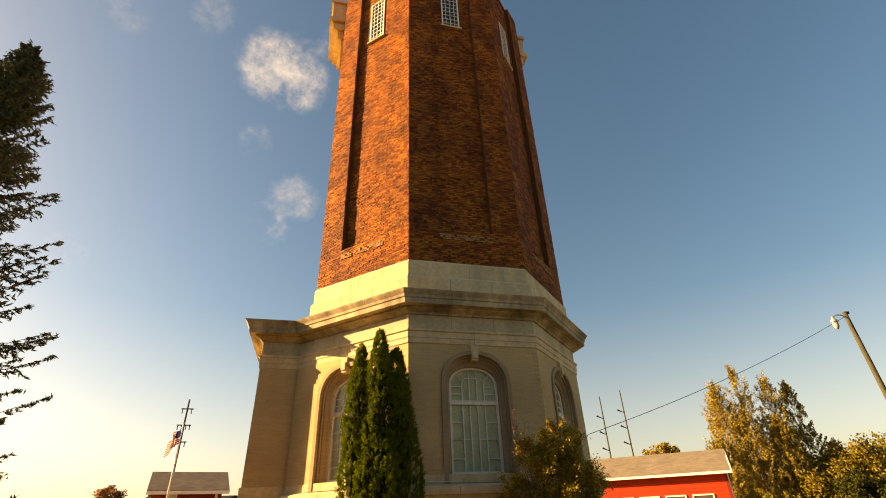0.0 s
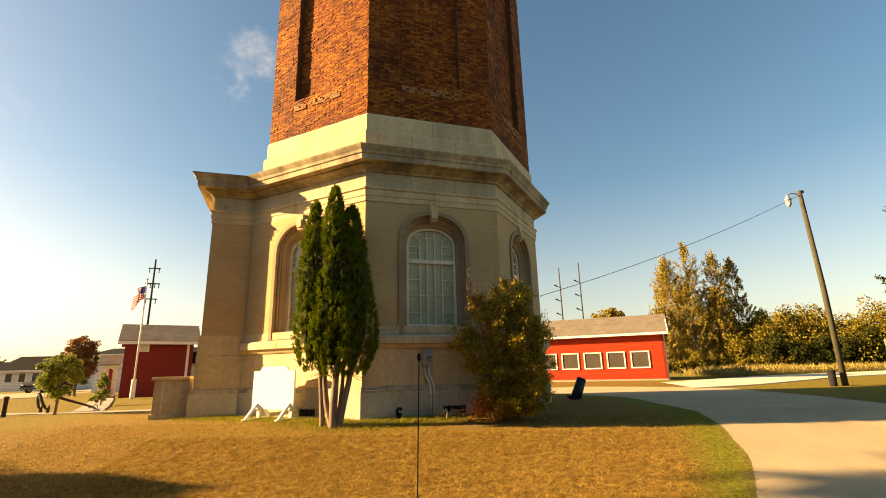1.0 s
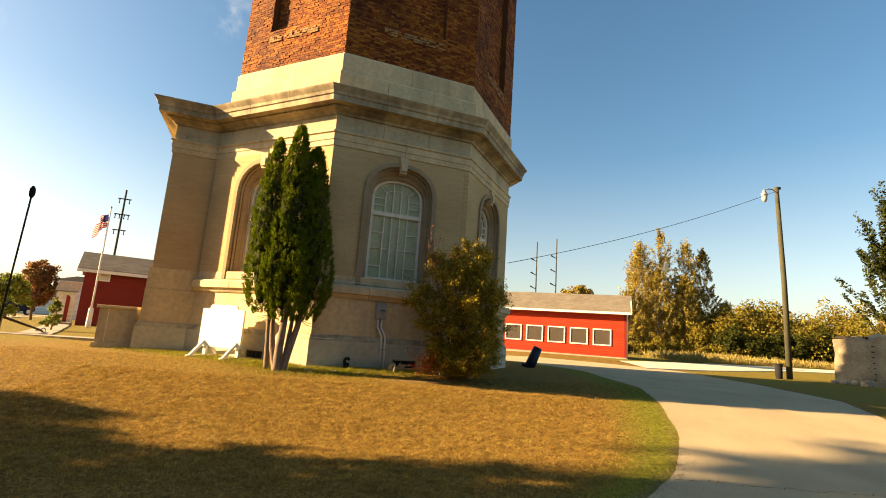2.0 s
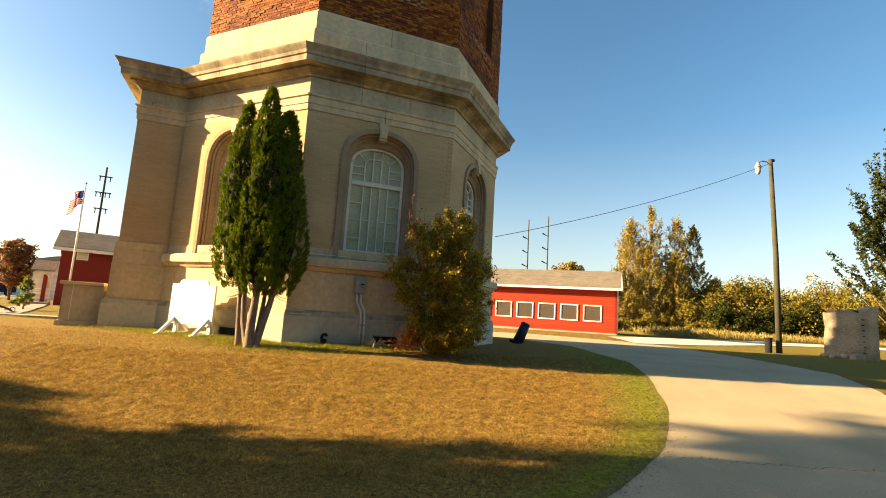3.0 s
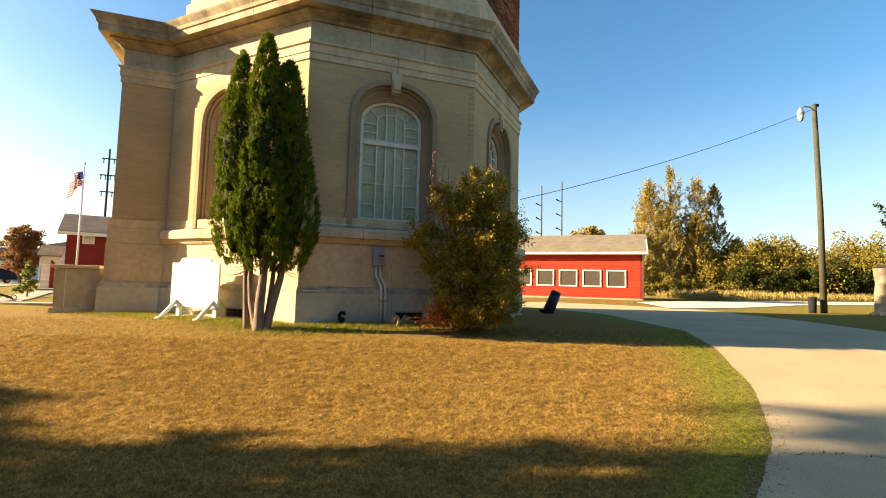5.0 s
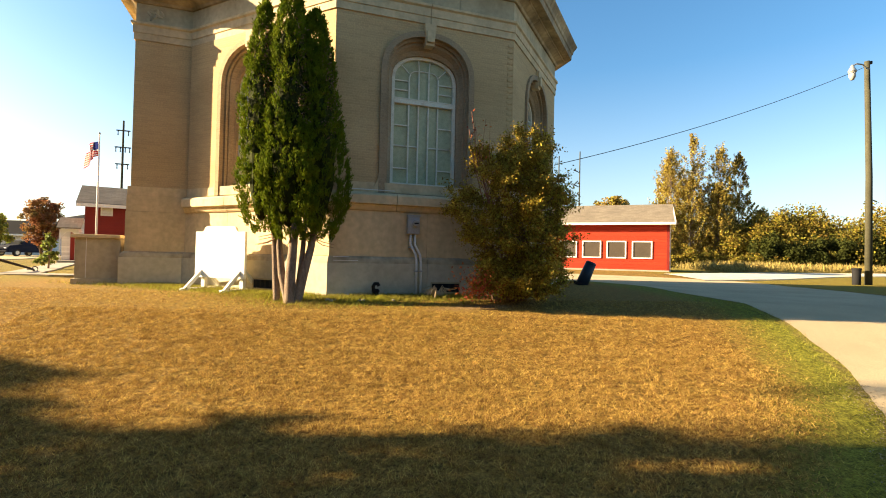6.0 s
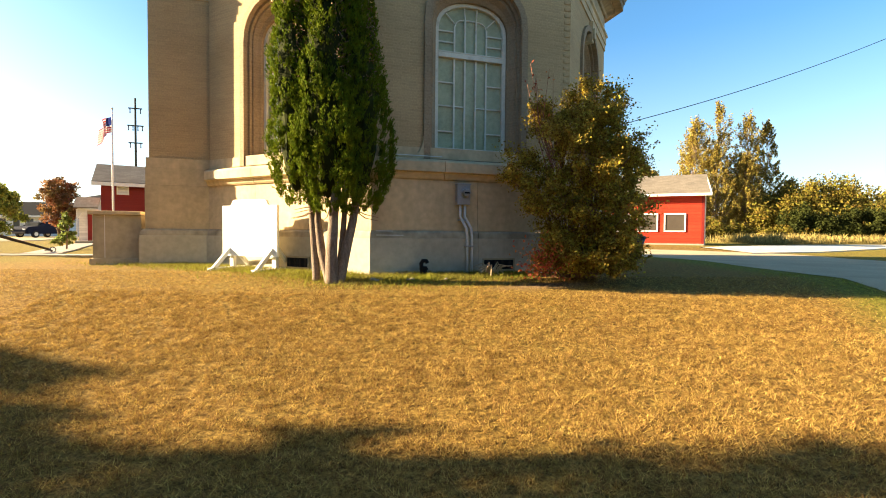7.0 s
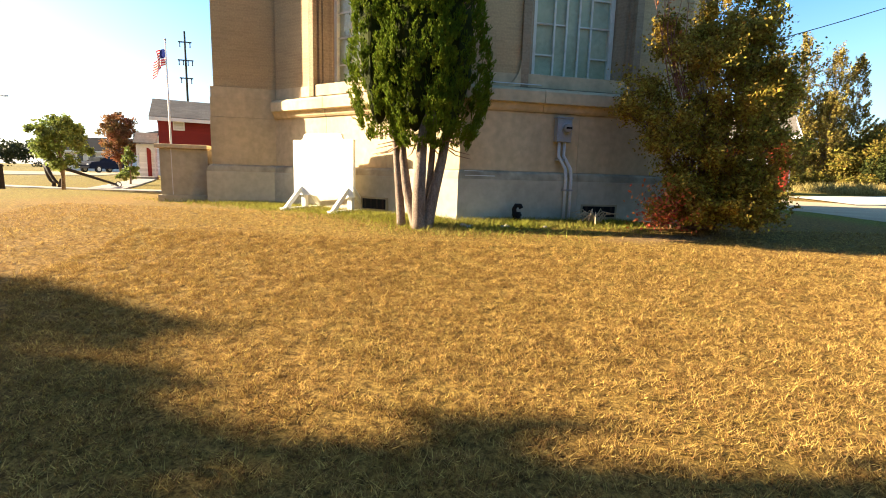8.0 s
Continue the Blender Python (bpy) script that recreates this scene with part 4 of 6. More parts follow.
def cedar_column(rng, x, y, z0, z1, rad, tufts, lean=(0, 0), blunt=0.0):
    """Corner array of one dense upright cedar column: upright fans of scale leaves over a lumpy body, with dark gaps."""
    nc = tufts // 6
    h, a = rng.uniform(0, 1, nc) ** 0.92, rng.uniform(0, 2 * np.pi, nc)
    prof = np.interp(h, [0, 0.04, 0.12, 0.22, 0.45, 0.72, 0.90, 0.97, 1.0], [0.52, 0.80, 0.98, 1.0, 0.90, 0.64, 0.34 + 0.25 * blunt, 0.17 + 0.2 * blunt, 0.03])
    px_, py_, pz_ = x + lean[0] * h + rad * prof * np.cos(a), y + lean[1] * h + rad * prof * np.sin(a), z0 + (z1 - z0) * h
    lump = np.array([0.34 * noise.noise((p * 2.8, q * 2.8, r * 1.1)) + 0.12 * noise.noise((p * 6.5 + 7, q * 6.5, r * 2.6)) for p, q, r in zip(px_, py_, pz_)])
    r = rad * prof * (0.96 + lump)
    mid = np.stack([x + lean[0] * h + r * np.cos(a), y + lean[1] * h + r * np.sin(a), pz_], 1)
    # tufts gather into rounded clumps with shaded gaps between
    own = np.repeat(np.arange(nc), 6)
    tufts, a = len(own), a[own]
    girth = rng.uniform(0.045, 0.085, nc) * (0.55 + 0.45 * prof)
    base = mid[own] + ball(rng, tufts) * (girth[own][:, None] * (1.0, 1.0, 1.35))
    axis = np.stack([0.38 * np.cos(a), 0.38 * np.sin(a), np.ones(tufts)], 1) + rng.normal(size=(tufts, 3)) * 0.20
    axis /= np.linalg.norm(axis, axis=1, keepdims=True)
    side = np.cross(axis, np.stack([np.cos(a), np.sin(a), np.zeros(tufts)], 1) + rng.normal(size=(tufts, 3)) * 0.5)
    side /= np.linalg.norm(side, axis=1, keepdims=True)
    n = 13
    k = np.repeat(np.arange(tufts), n)
    u, v = rng.uniform(0, 1, len(k)), rng.uniform(-1, 1, len(k))
    size = np.repeat(rng.uniform(0.07, 0.13, tufts), n)
    c = base[k] + axis[k] * (u * size)[:, None] + side[k] * (v * size * 0.36 * np.sqrt(u * (1.25 - u)))[:, None] + rng.normal(size=(len(k), 3)) * 0.006
    d = axis[k] + side[k] * (v * 0.9)[:, None]
    return leaves(c, rng.uniform(0.014, 0.030, len(k)), rng, d, 0.2, 0.34)


def cedar_clump():
    rng = np.random.default_rng(3)
    t = thing("cedar_shrub", "clump of tall columnar green cedars with bare multiple trunks", "shrub", pose(-2.32, 12.98, -0.06))
    # x, y, foot, tip, radius, tufts, lean towards the tip, bluntness
    crowns = [(-0.62, 0.02, 1.30, 5.72, 0.42, 4700, (-0.08, 0.0), 0.0), (-0.02, -0.12, 1.14, 6.06, 0.51, 7400, (-0.12, 0.0), 0.0), (0.45, 0.06, 1.18, 5.56, 0.51, 6400, (-0.16, 0.0), 0.35), (-0.28, 0.20, 1.35, 4.6, 0.42, 1800, (0.0, 0.0), 0.0)]
    for x, y, z0, z1, r, n, lean, blunt in crowns:
        put("crown", quads_mesh("crown", cedar_column(rng, x, y, z0, z1, r, n, lean, blunt)), CEDAR, t)
        m = 260
        dry = rng.uniform(0, 1, m)
        ang = -0.9 + 0.25 * x + rng.normal(0, 0.16, m)
        rr = r * np.interp(dry, [0, 0.3, 0.8, 1], [0.8, 0.92, 0.70, 0.35])
        dc = np.stack([x + lean[0] * dry + rr * np.cos(ang), y + rr * np.sin(ang), z0 + (z1 - z0) * (0.42 + 0.46 * dry)], 1) + rng.normal(size=(m, 3)) * 0.04
        tagged(put("browned_spray", quads_mesh("browned_spray", leaves(dc, rng.uniform(0.015, 0.035, m), rng, None, 1, 0.3)), TWIG, t, "dry browned foliage"), kind="stuff")
        # dark solid core inside the crown, standing in for the shade between clumps
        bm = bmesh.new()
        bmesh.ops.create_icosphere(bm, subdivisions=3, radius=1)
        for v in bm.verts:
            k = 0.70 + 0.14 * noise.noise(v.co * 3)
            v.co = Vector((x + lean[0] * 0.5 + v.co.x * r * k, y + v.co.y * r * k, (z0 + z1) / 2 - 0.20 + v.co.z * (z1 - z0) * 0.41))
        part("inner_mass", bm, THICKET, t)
    for i in range(14):
        # bare lower twigs under the skirts
        a = rng.uniform(0, 2 * np.pi)
        q = (0.75 * math.cos(a), 0.4 * math.sin(a), rng.uniform(1.0, 1.3))
        part("twig", tube([(q[0] * 0.35, q[1] * 0.3, 1.25), (q[0] * 0.7, q[1] * 0.7, q[2] + 0.05), q], [0.014, 0.009, 0.004], 5), TWIG, t)
    stems = [([(-0.28, -0.12), (-0.28, -0.12), (-0.31, -0.10), (-0.36, -0.02), (-0.46, 0.0)], 0.062), ([(-0.03, -0.22), (-0.05, -0.22), (-0.18, -0.16), (-0.26, -0.04), (-0.36, 0.1)], 0.070),
             ([(0.02, -0.26), (0.02, -0.26), (0.00, -0.24), (0.03, -0.16), (0.05, -0.1)], 0.095), ([(0.13, -0.18), (0.14, -0.18), (0.21, -0.10), (0.33, -0.02), (0.44, 0.05)], 0.082), ([(0.08, -0.08), (0.08, -0.08), (0.13, -0.02), (0.17, 0.02), (0.2, 0.05)], 0.055)]
    for line, r in stems:
        pts = [(x + 0.012 * math.sin(9 * z + 30 * r), y, z) for (x, y), z in zip(line, (-0.15, 0.05, 0.50, 1.0, 1.9))]
        part("trunk", tube(pts, [r * 1.45, r * 1.1, r, r * 0.85, r * 0.6], 10), CEDAR_BARK, t, smooth=True)
    return t


cedar_clump()


def bush():
    """A ragged vase-shaped bush: arching stems, each carrying side sprays of small leaves, with shaded hollows between."""
    rng = np.random.default_rng(8)
    t = thing("bush", "large ragged olive and golden bush with reddish twigs against the base", "bush", pose(1.95, 13.42, 0))
    stems = bmesh.new()
    cs, ss = [], []
    lobes = [(-1.15, -0.1, 2.05, 0.42), (-0.55, 0.0, 3.0, 0.5), (0.15, 0.1, 3.35, 0.55), (0.45, -0.2, 3.2, 0.4), (0.72, 0.1, 2.62, 0.46), (0.95, 0.0, 1.95, 0.45), (0.80, -0.35, 1.35, 0.5), (-0.70, -0.5, 1.45, 0.42), (0.0, -0.65, 2.0, 0.5), (0.5, -0.6, 0.9, 0.5), (-0.35, -0.55, 2.55, 0.4), (0.55, -0.55, 2.3, 0.45), (-0.45, -0.6, 0.75, 0.35), (0.85, 0.2, 0.75, 0.42), (0.1, -0.55, 1.2, 0.5), (-0.2, 0.3, 1.9, 0.6), (0.5, 0.3, 1.5, 0.6), (-0.15, -0.62, 0.42, 0.42), (0.35, -0.62, 0.38, 0.42), (0.70, -0.4, 0.42, 0.40), (-0.55, -0.5, 0.34, 0.28), (0.2, -0.5, 2.9, 0.4)]
    lobes = [(x * (0.84 if x > 0 else 0.95), y, z * 0.90, r * 0.90) for x, y, z, r in lobes]
    for lx, ly, lz, lr in lobes:
        for i in range(24):
            d = rng.normal(size=3)
            d /= np.linalg.norm(d)
            d[2] = d[2] * 0.8 + 0.15
            p2 = np.array((lx, ly, lz)) + d * lr * rng.uniform(0.45, 1.15)
            p2[2] = max(p2[2], 0.18)
            p0, p1 = np.array((lx * 0.15 + rng.normal(0, 0.1), ly * 0.15, 0.0)), np.array((lx * 0.6, ly * 0.6, lz * 0.72))
            if i % 3 == 0:
                tube([tuple(p0), tuple(p1), tuple(p2)], [0.018, 0.010, 0.004], 5, stems, caps=False)
            for q in range(6):
                w0 = d * rng.uniform(0.05, 0.20) + rng.normal(size=3) * 0.09
                n = 30
                w = rng.uniform(-0.6, 1.0, n)
                cs.append(p2 + w0 * w[:, None] + rng.normal(size=(n, 3)) * 0.04)
                ss.append(rng.uniform(0.014, 0.032, n))
    c, s = np.concatenate(cs), np.concatenate(ss)
    keep = c[:, 2] > 0.05
    c, s = c[keep], s[keep]
    # golden leaves throughout, with more on the crown and west side as painted sunlight
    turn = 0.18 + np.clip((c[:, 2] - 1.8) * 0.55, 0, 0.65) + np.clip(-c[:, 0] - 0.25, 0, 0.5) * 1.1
    sunlit = rng.uniform(0, 1, len(c)) < turn
    put("foliage", quads_mesh("foliage", leaves(c[~sunlit], s[~sunlit], rng, None, 1, 0.6)), BUSH_LEAF, t)
    put("golden_foliage", quads_mesh("golden_foliage", leaves(c[sunlit], s[sunlit], rng, None, 1, 0.6)), SUNLIT_GOLD_LEAF, t, "golden leaves, thickest where low sun is painted on the top and west side")
    part("branchwork", stems, TWIG, t)
    c = rng.normal(size=(420, 3)) * (0.20, 0.12, 0.20) + (-0.82, -0.78, 0.26)
    c[:, 2] = np.abs(c[:, 2]) + 0.03
    put("red_leaves", quads_mesh("red_leaves", leaves(c, rng.uniform(0.022, 0.042, 420), rng)), RED_LEAF, t, "red leaves low on the bush")
    bm = bmesh.new()
    tipset = []
    for i in range(9):
        x = -0.86 + 0.04 * i + rng.uniform(-0.04, 0.04)
        p = (x + rng.uniform(-0.30, 0.16), rng.uniform(-0.4, 0.1), rng.uniform(3.0, 3.85))
        tube([(x * 0.7, -0.2, 1.9), ((x + p[0]) / 2, -0.25, 2.7), p], [0.010, 0.006, 0.003], 5, bm)
        tipset += [Vector((x, -0.2, 2.8)).lerp(Vector(p), u) for u in rng.uniform(0.3, 1, 4)]
    part("red_twig_spray", bm, RED_TWIG, t, "bare reddish twigs above the bush")
    c = np.array([tuple(p) for p in tipset]) + rng.normal(size=(len(tipset), 3)) * 0.04
    put("red_leaves", quads_mesh("red_leaves", leaves(c, rng.uniform(0.022, 0.042, len(c)), rng)), RED_LEAF, t)
    return t


bush()


def spruce(x, y, height, radius, seed, n_whorls=34, dense=1.0, boughs=13):
    """A spruce: a trunk, whorls of drooping boughs with upturned tips, and short needle sprays on each."""
    rng = np.random.default_rng(seed)
    t = thing("spruce_tree", "tall dark green spruce with drooping boughs on the lawn", "tree", pose(x, y, float(ground_z(x, y))), group="spruces by the lawn")
    part("trunk", tube([(0, 0, -0.3), (0, 0, height * 0.5), (0, 0, height)], [0.20, 0.12, 0.02], 9), BARK, t, smooth=True)
    cs, ds = [], []
    bm = bmesh.new()
    for i in range(n_whorls):
        u = i / n_whorls
        r = radius * np.interp(u, [0, 0.05, 0.16, 0.29, 0.5, 0.8, 0.95, 1], [1.05, 1.05, 0.90, 0.77, 0.64, 0.33, 0.10, 0.02])
        for b in range(boughs):
            z = 0.35 + (height - 0.5) * min(0.99, max(0.0, u + rng.uniform(-1.2, 1.2) / n_whorls))
            a = rng.uniform(0, 2 * np.pi)
            L = r * rng.uniform(0.72, 1.12)
            cx, sx = math.cos(a), math.sin(a)
            q = rng.uniform(0, 1, int((30 + 230 * L / radius) * dense))
            dip = -0.36 * L * q + 0.34 * L * q ** 3
            side = rng.normal(0, 0.10, len(q)) * (0.5 + L) * (1 - q * 0.62)
            cs.append(np.stack([cx * q * L - sx * side, sx * q * L + cx * side, z + dip - np.abs(side) * 0.3 - rng.uniform(0, 0.12, len(q))], 1))
            ds.append(np.stack([cx + -sx * np.sign(side) * 0.7, sx + cx * np.sign(side) * 0.7, 0.7 * q - 0.25], 1))
            tube([(0, 0, z)] + [(cx * L * s, sx * L * s, z - 0.36 * L * s + 0.34 * L * s ** 3) for s in (0.4, 0.75, 1.02)], [0.022, 0.015, 0.009, 0.003], 4, bm, caps=False)
    part("branchwork", bm, BARK, t)
    c, d = np.concatenate(cs), np.concatenate(ds)
    size = rng.uniform(0.10, 0.18, len(c)) / dense ** 0.5
    put("needles", quads_mesh("needles", leaves(c, size, rng, d, 0.5, 0.34)), SPRUCE, t)
    return t


def near_spruce(x, y, height, radius, seed):
    """A spruce seen close by: layered boughs, each a fishbone of side twigs set with short needles, and sky between the layers."""
    rng = np.random.default_rng(seed)
    t = thing("spruce_tree", "tall dark green spruce with drooping boughs on the lawn", "tree", pose(x, y, float(ground_z(x, y))), group="spruces by the lawn")
    part("trunk", tube([(0, 0, -0.3), (0, 0, height * 0.5), (0, 0, height)], [0.20, 0.12, 0.02], 9), BARK, t, smooth=True)
    bm = bmesh.new()
    cs, ds = [], []
    z = 0.5
    while z < height - 0.3:
        u = z / height
        r = radius * np.interp(u, [0, 0.05, 0.16, 0.29, 0.5, 0.8, 0.95, 1], [1.15, 1.18, 1.15, 1.02, 0.74, 0.27, 0.08, 0.01])
        tilt = np.interp(u, [0, 0.35, 0.6, 1], [-0.40, -0.18, 0.10, 0.75])
        for b in range(10 if u > 0.3 else 8):
            a = rng.uniform(0, 2 * np.pi)
            L = r * rng.uniform(0.70, 1.14)
            out = np.array((math.cos(a), math.sin(a), 0.0))
            lat = np.array((-out[1], out[0], 0.0))
            zb = z + rng.uniform(-0.09, 0.09)
            ti = tilt + rng.uniform(-0.08, 0.08)

            def at(q):
                return out * (L * q) + np.array((0, 0, zb + L * (ti * q + 0.30 * q ** 3)))
            tube([tuple(at(q)) for q in (0.0, 0.4, 0.75, 1.0)], [0.022, 0.014, 0.008, 0.003], 4, bm, caps=False)
            for q in np.arange(0.18, 1.0, 0.085):
                for sgn in (-1, 1):
                    l = (0.12 + 0.30 * L * (1 - q)) * rng.uniform(0.6, 1.15)
                    d = out * 0.75 + lat * (sgn * 0.75) + np.array((0, 0, rng.uniform(-0.45, 0.10) + 0.45 * (q > 0.8)))
                    d /= np.linalg.norm(d)
                    n = int(7 + 26 * l)
                    w = rng.uniform(0, 1, n)
                    cs.append(at(q) + d * (w * l)[:, None] + rng.normal(size=(n, 3)) * 0.012)
                    ds.append(d + rng.normal(size=(n, 3)) * 0.75)
            n = 16
            w = rng.uniform(0.8, 1.0, n)
            cs.append(np.array([at(v) for v in w]))
            ds.append(out + rng.normal(size=(n, 3)) * 0.6)
        z += np.interp(u, [0, 0.4, 1], [0.42, 0.30, 0.22])
    part("branchwork", bm, BARK, t)
    c, d = np.concatenate(cs), np.concatenate(ds)
    put("needles", quads_mesh("needles", leaves(c, rng.uniform(0.038, 0.070, len(c)), rng, d, 0.1, 0.26)), NEAR_NEEDLE, t)
    return t


near_spruce(-8.35, 5.95, 10.9, 2.35, 11)
spruce(-14.5, 2.2, 15.0, 2.6, 12, dense=0.4)
spruce(-19.0, 6.52, 16.5, 3.4, 13, dense=0.5)
spruce(-11.8, 3.4, 12.0, 3.6, 14, dense=0.45)
spruce(-12.6, -0.6, 12.5, 3.6, 15, dense=0.45)
spruce(-15.8, 4.4, 11.0, 3.4, 16, dense=0.45)
spruce(-11.4, -4.2, 11.5, 3.4, 17, dense=0.4)


def branching_tree(name, label, x, y, height, spread, n, leaf_mat, seed, leaf=(0.07, 0.14), low=0.25, shape="oval", bark=BARK, trunk=0.16, group="", clumps=70, fill=0.34, sparse=False):
    """A tree with a tapered trunk, limbs, and a crown of leaf clumps with gaps."""
    rng = np.random.default_rng(seed)
    t = thing(name, label, "tree", pose(x, y, float(ground_z(x, y))), group=group)
    part("trunk", tube([(0, 0, -0.3), (rng.normal(0, 0.08), rng.normal(0, 0.08), height * 0.4), (rng.normal(0, 0.15), rng.normal(0, 0.15), height * 0.9)], [trunk, trunk * 0.7, trunk * 0.12], 8), bark, t, smooth=True)
    cent = []
    while len(cent) < clumps:
        h = rng.uniform(0, 1)
        if shape == "column":
            w = np.interp(h, [0, 0.15, 0.5, 0.85, 1], [0.55, 0.95, 1.0, 0.55, 0.12])
        elif shape == "cone":
            w = np.interp(h, [0, 0.1, 0.5, 1], [0.8, 1.0, 0.7, 0.08])
        else:
            w = math.sqrt(max(0.02, 1 - (2 * h - 1) ** 2))
        a, r = rng.uniform(0, 2 * np.pi), math.sqrt(rng.uniform(0.1, 1)) * spread * w * rng.uniform(0.75, 1.15)
        cent.append((r * math.cos(a), r * math.sin(a), height * (low + (1 - low) * h)))
    cent = np.array(cent)
    bm = bmesh.new()
    for p in cent[:: 1 if sparse else 2]:
        z0 = max(0.3, p[2] - (1.1 if sparse else 0.55) * math.hypot(p[0], p[1]) - 0.15 * height * rng.uniform(0.3, 1))
        tube([(0, 0, z0), (p[0] * 0.5, p[1] * 0.5, (z0 + p[2]) / 2 + 0.05), tuple(p)], [trunk * 0.28, trunk * 0.16, 0.008], 5, bm, caps=False)
    part("branchwork", bm, bark, t)
    k = rng.integers(0, clumps, n)
    size = fill * spread * rng.uniform(0.5, 1.15, clumps)
    jit = ball(rng, n) * 1.55
    if shape == "column" or sparse:
        up = np.stack([cent[:, 0], cent[:, 1], np.full(clumps, 1.1 * spread)], 1) + rng.normal(size=(clumps, 3)) * 0.35 * spread
        up *= (0.55 * spread * rng.uniform(0.5, 1.3, clumps) / np.linalg.norm(up, axis=1))[:, None]
        cent = cent - up * 0.3
        jit = jit * 0.55
        jit = jit + up[k] * rng.uniform(-0.3, 1.0, n)[:, None] / size[k][:, None] / np.array([0.5, 0.5, 0.62])
    c = cent[k] + jit * size[k][:, None] * (np.array([0.50, 0.50, 0.62]) if shape == "column" or sparse else np.array([0.55, 0.55, 0.5]))
    c[:, 2] = np.maximum(c[:, 2], 0.1)
    put("crown", quads_mesh("crown", leaves(c, rng.uniform(*leaf, n), rng, None, 1, 0.55)), leaf_mat, t)
    return t



def farther(x, y, k=1.155):
    return 1.0 + (x - 1.0) * k, 2.0 + (y - 2.0) * k


# trees behind the red shed
poplars = [(27.4, 61.5, 7.4, 1.9), (29.3, 62.5, 14.0, 2.4), (31.4, 61.5, 11.0, 2.1), (33.0, 64.0, 16.2, 2.3), (36.0, 63.0, 14.8, 2.3), (38.9, 64.0, 14.3, 1.7), (31.0, 66.5, 12.8, 2.4), (37.4, 66.0, 10.6, 2.2), (34.6, 61.0, 9.6, 2.0), (40.4, 62.0, 7.0, 1.8)]
for i, (x, y, h, s) in enumerate(poplars):
    (x, y), h, s = farther(x, y), h * 1.17, s * 1.155
    branching_tree("poplar_tree", "tall slender yellow-green poplar at the edge of the field", x, y, h, s, 12500, POPLAR, 60 + i, (0.08, 0.15), 0.04, "column", group="poplars behind the shed", clumps=210, fill=0.26, trunk=0.10)
branching_tree("tree", "small round yellow-green tree behind the shed roof", 14.4, 42.5, 5.8, 2.0, 4500, POPLAR, 75, (0.09, 0.17), 0.3, clumps=50)


def woods(name, label, rows, mat, seed, leaf, per):
    """A far belt of scrub and wood, joined, with an uneven top line."""
    rng = np.random.default_rng(seed)
    cs = []
    for x, y, r, h in rows:
        n = int(per)
        lumps = rng.normal(size=(26, 3)) * (r * 0.42, r * 0.42, h * 0.16) + (x, y, h * 0.46)
        lumps[:, 2] = np.clip(lumps[:, 2], 0.3, h)
        k = rng.integers(0, 26, n)
        jit = ball(rng, n) * 1.7
        c = lumps[k] + jit * (r * 0.19, r * 0.19, h * 0.11)
        c[:, 2] = np.abs(c[:, 2])
        cs.append(c)
    c = np.concatenate(cs)
    return tagged(put(name, quads_mesh(name, leaves(c, rng.uniform(*leaf, len(c)), rng, None, 1, 0.6)), mat), label, "woods", kind="stuff")


rng = np.random.default_rng(5)
belt = [(37 + i * 2.5 + rng.uniform(-0.8, 0.8), 60 - i * 0.75 + rng.uniform(-2.5, 2.5), rng.uniform(2.8, 4.2), rng.uniform(5.4, 8.4)) for i in range(22)]
belt = [(*farther(x, y), r * 1.25, h * 1.42) for x, y, r, h in belt]
woods("scrub", "dense olive and golden scrub along the field", belt, SCRUB, 31, (0.12, 0.22), 5200)
belt = [(37.6 + i * 1.45 + rng.uniform(-0.4, 0.4), 55.6 - i * 0.3 + rng.uniform(-0.5, 0.5), rng.uniform(1.6, 2.2), rng.uniform(3.8, 4.9)) for i in range(8)]
belt = [(*farther(x, y), r * 1.155, h * 1.16) for x, y, r, h in belt]
woods("thicket", "dark green thicket beside the poplars", belt, THICKET, 36, (0.09, 0.17), 4600)
belt = [(42 + i * 5.2 + rng.uniform(-1, 1), 97 - i * 1.0 + rng.uniform(-3, 3), rng.uniform(4, 6), rng.uniform(10.0, 13.5)) for i in range(18)]
woods("far_woods", "far belt of autumn woods", belt, SCRUB, 32, (0.22, 0.36), 2300)
belt = [(21 + i * 1.5, 58.5 - i * 0.25 + rng.uniform(-0.8, 0.8), rng.uniform(1.2, 1.9), rng.uniform(1.6, 2.8)) for i in range(18)]
belt = [(*farther(x, y), r * 1.155, h * 1.16) for x, y, r, h in belt]
woods("undergrowth", "low yellow-green undergrowth beneath the poplars", belt, SCRUB, 33, (0.10, 0.18), 1500)
belt = [(-150 + i * 6.5 + rng.uniform(-2, 2), 105 + rng.uniform(-6, 6) + i * 0.6, rng.uniform(4, 6), rng.uniform(5.0, 8.5)) for i in range(22)]
woods("far_woods", "far line of trees beyond the street", belt, DARK_LEAF, 34, (0.25, 0.5), 900)
belt = [(-40 + i * 11.0 + rng.uniform(-3, 3), 130 + rng.uniform(-10, 10), rng.uniform(5, 8), rng.uniform(4.0, 6.0)) for i in range(18)]
woods("far_woods", "far line of trees on the horizon", belt, SCRUB, 35, (0.3, 0.5), 700)

# added trees behind the camera, never in view, that hold back sky light
belt = [(-24 + i * 3.6 + rng.uniform(-1, 1), -13 + rng.uniform(-2, 2), rng.uniform(3.5, 4.5), rng.uniform(10.0, 14.0)) for i in range(13)]
woods("tree_belt", "unseen belt of dark trees behind the walker, added to block sky light", belt, DARK_LEAF, 37, (0.25, 0.45), 1300)

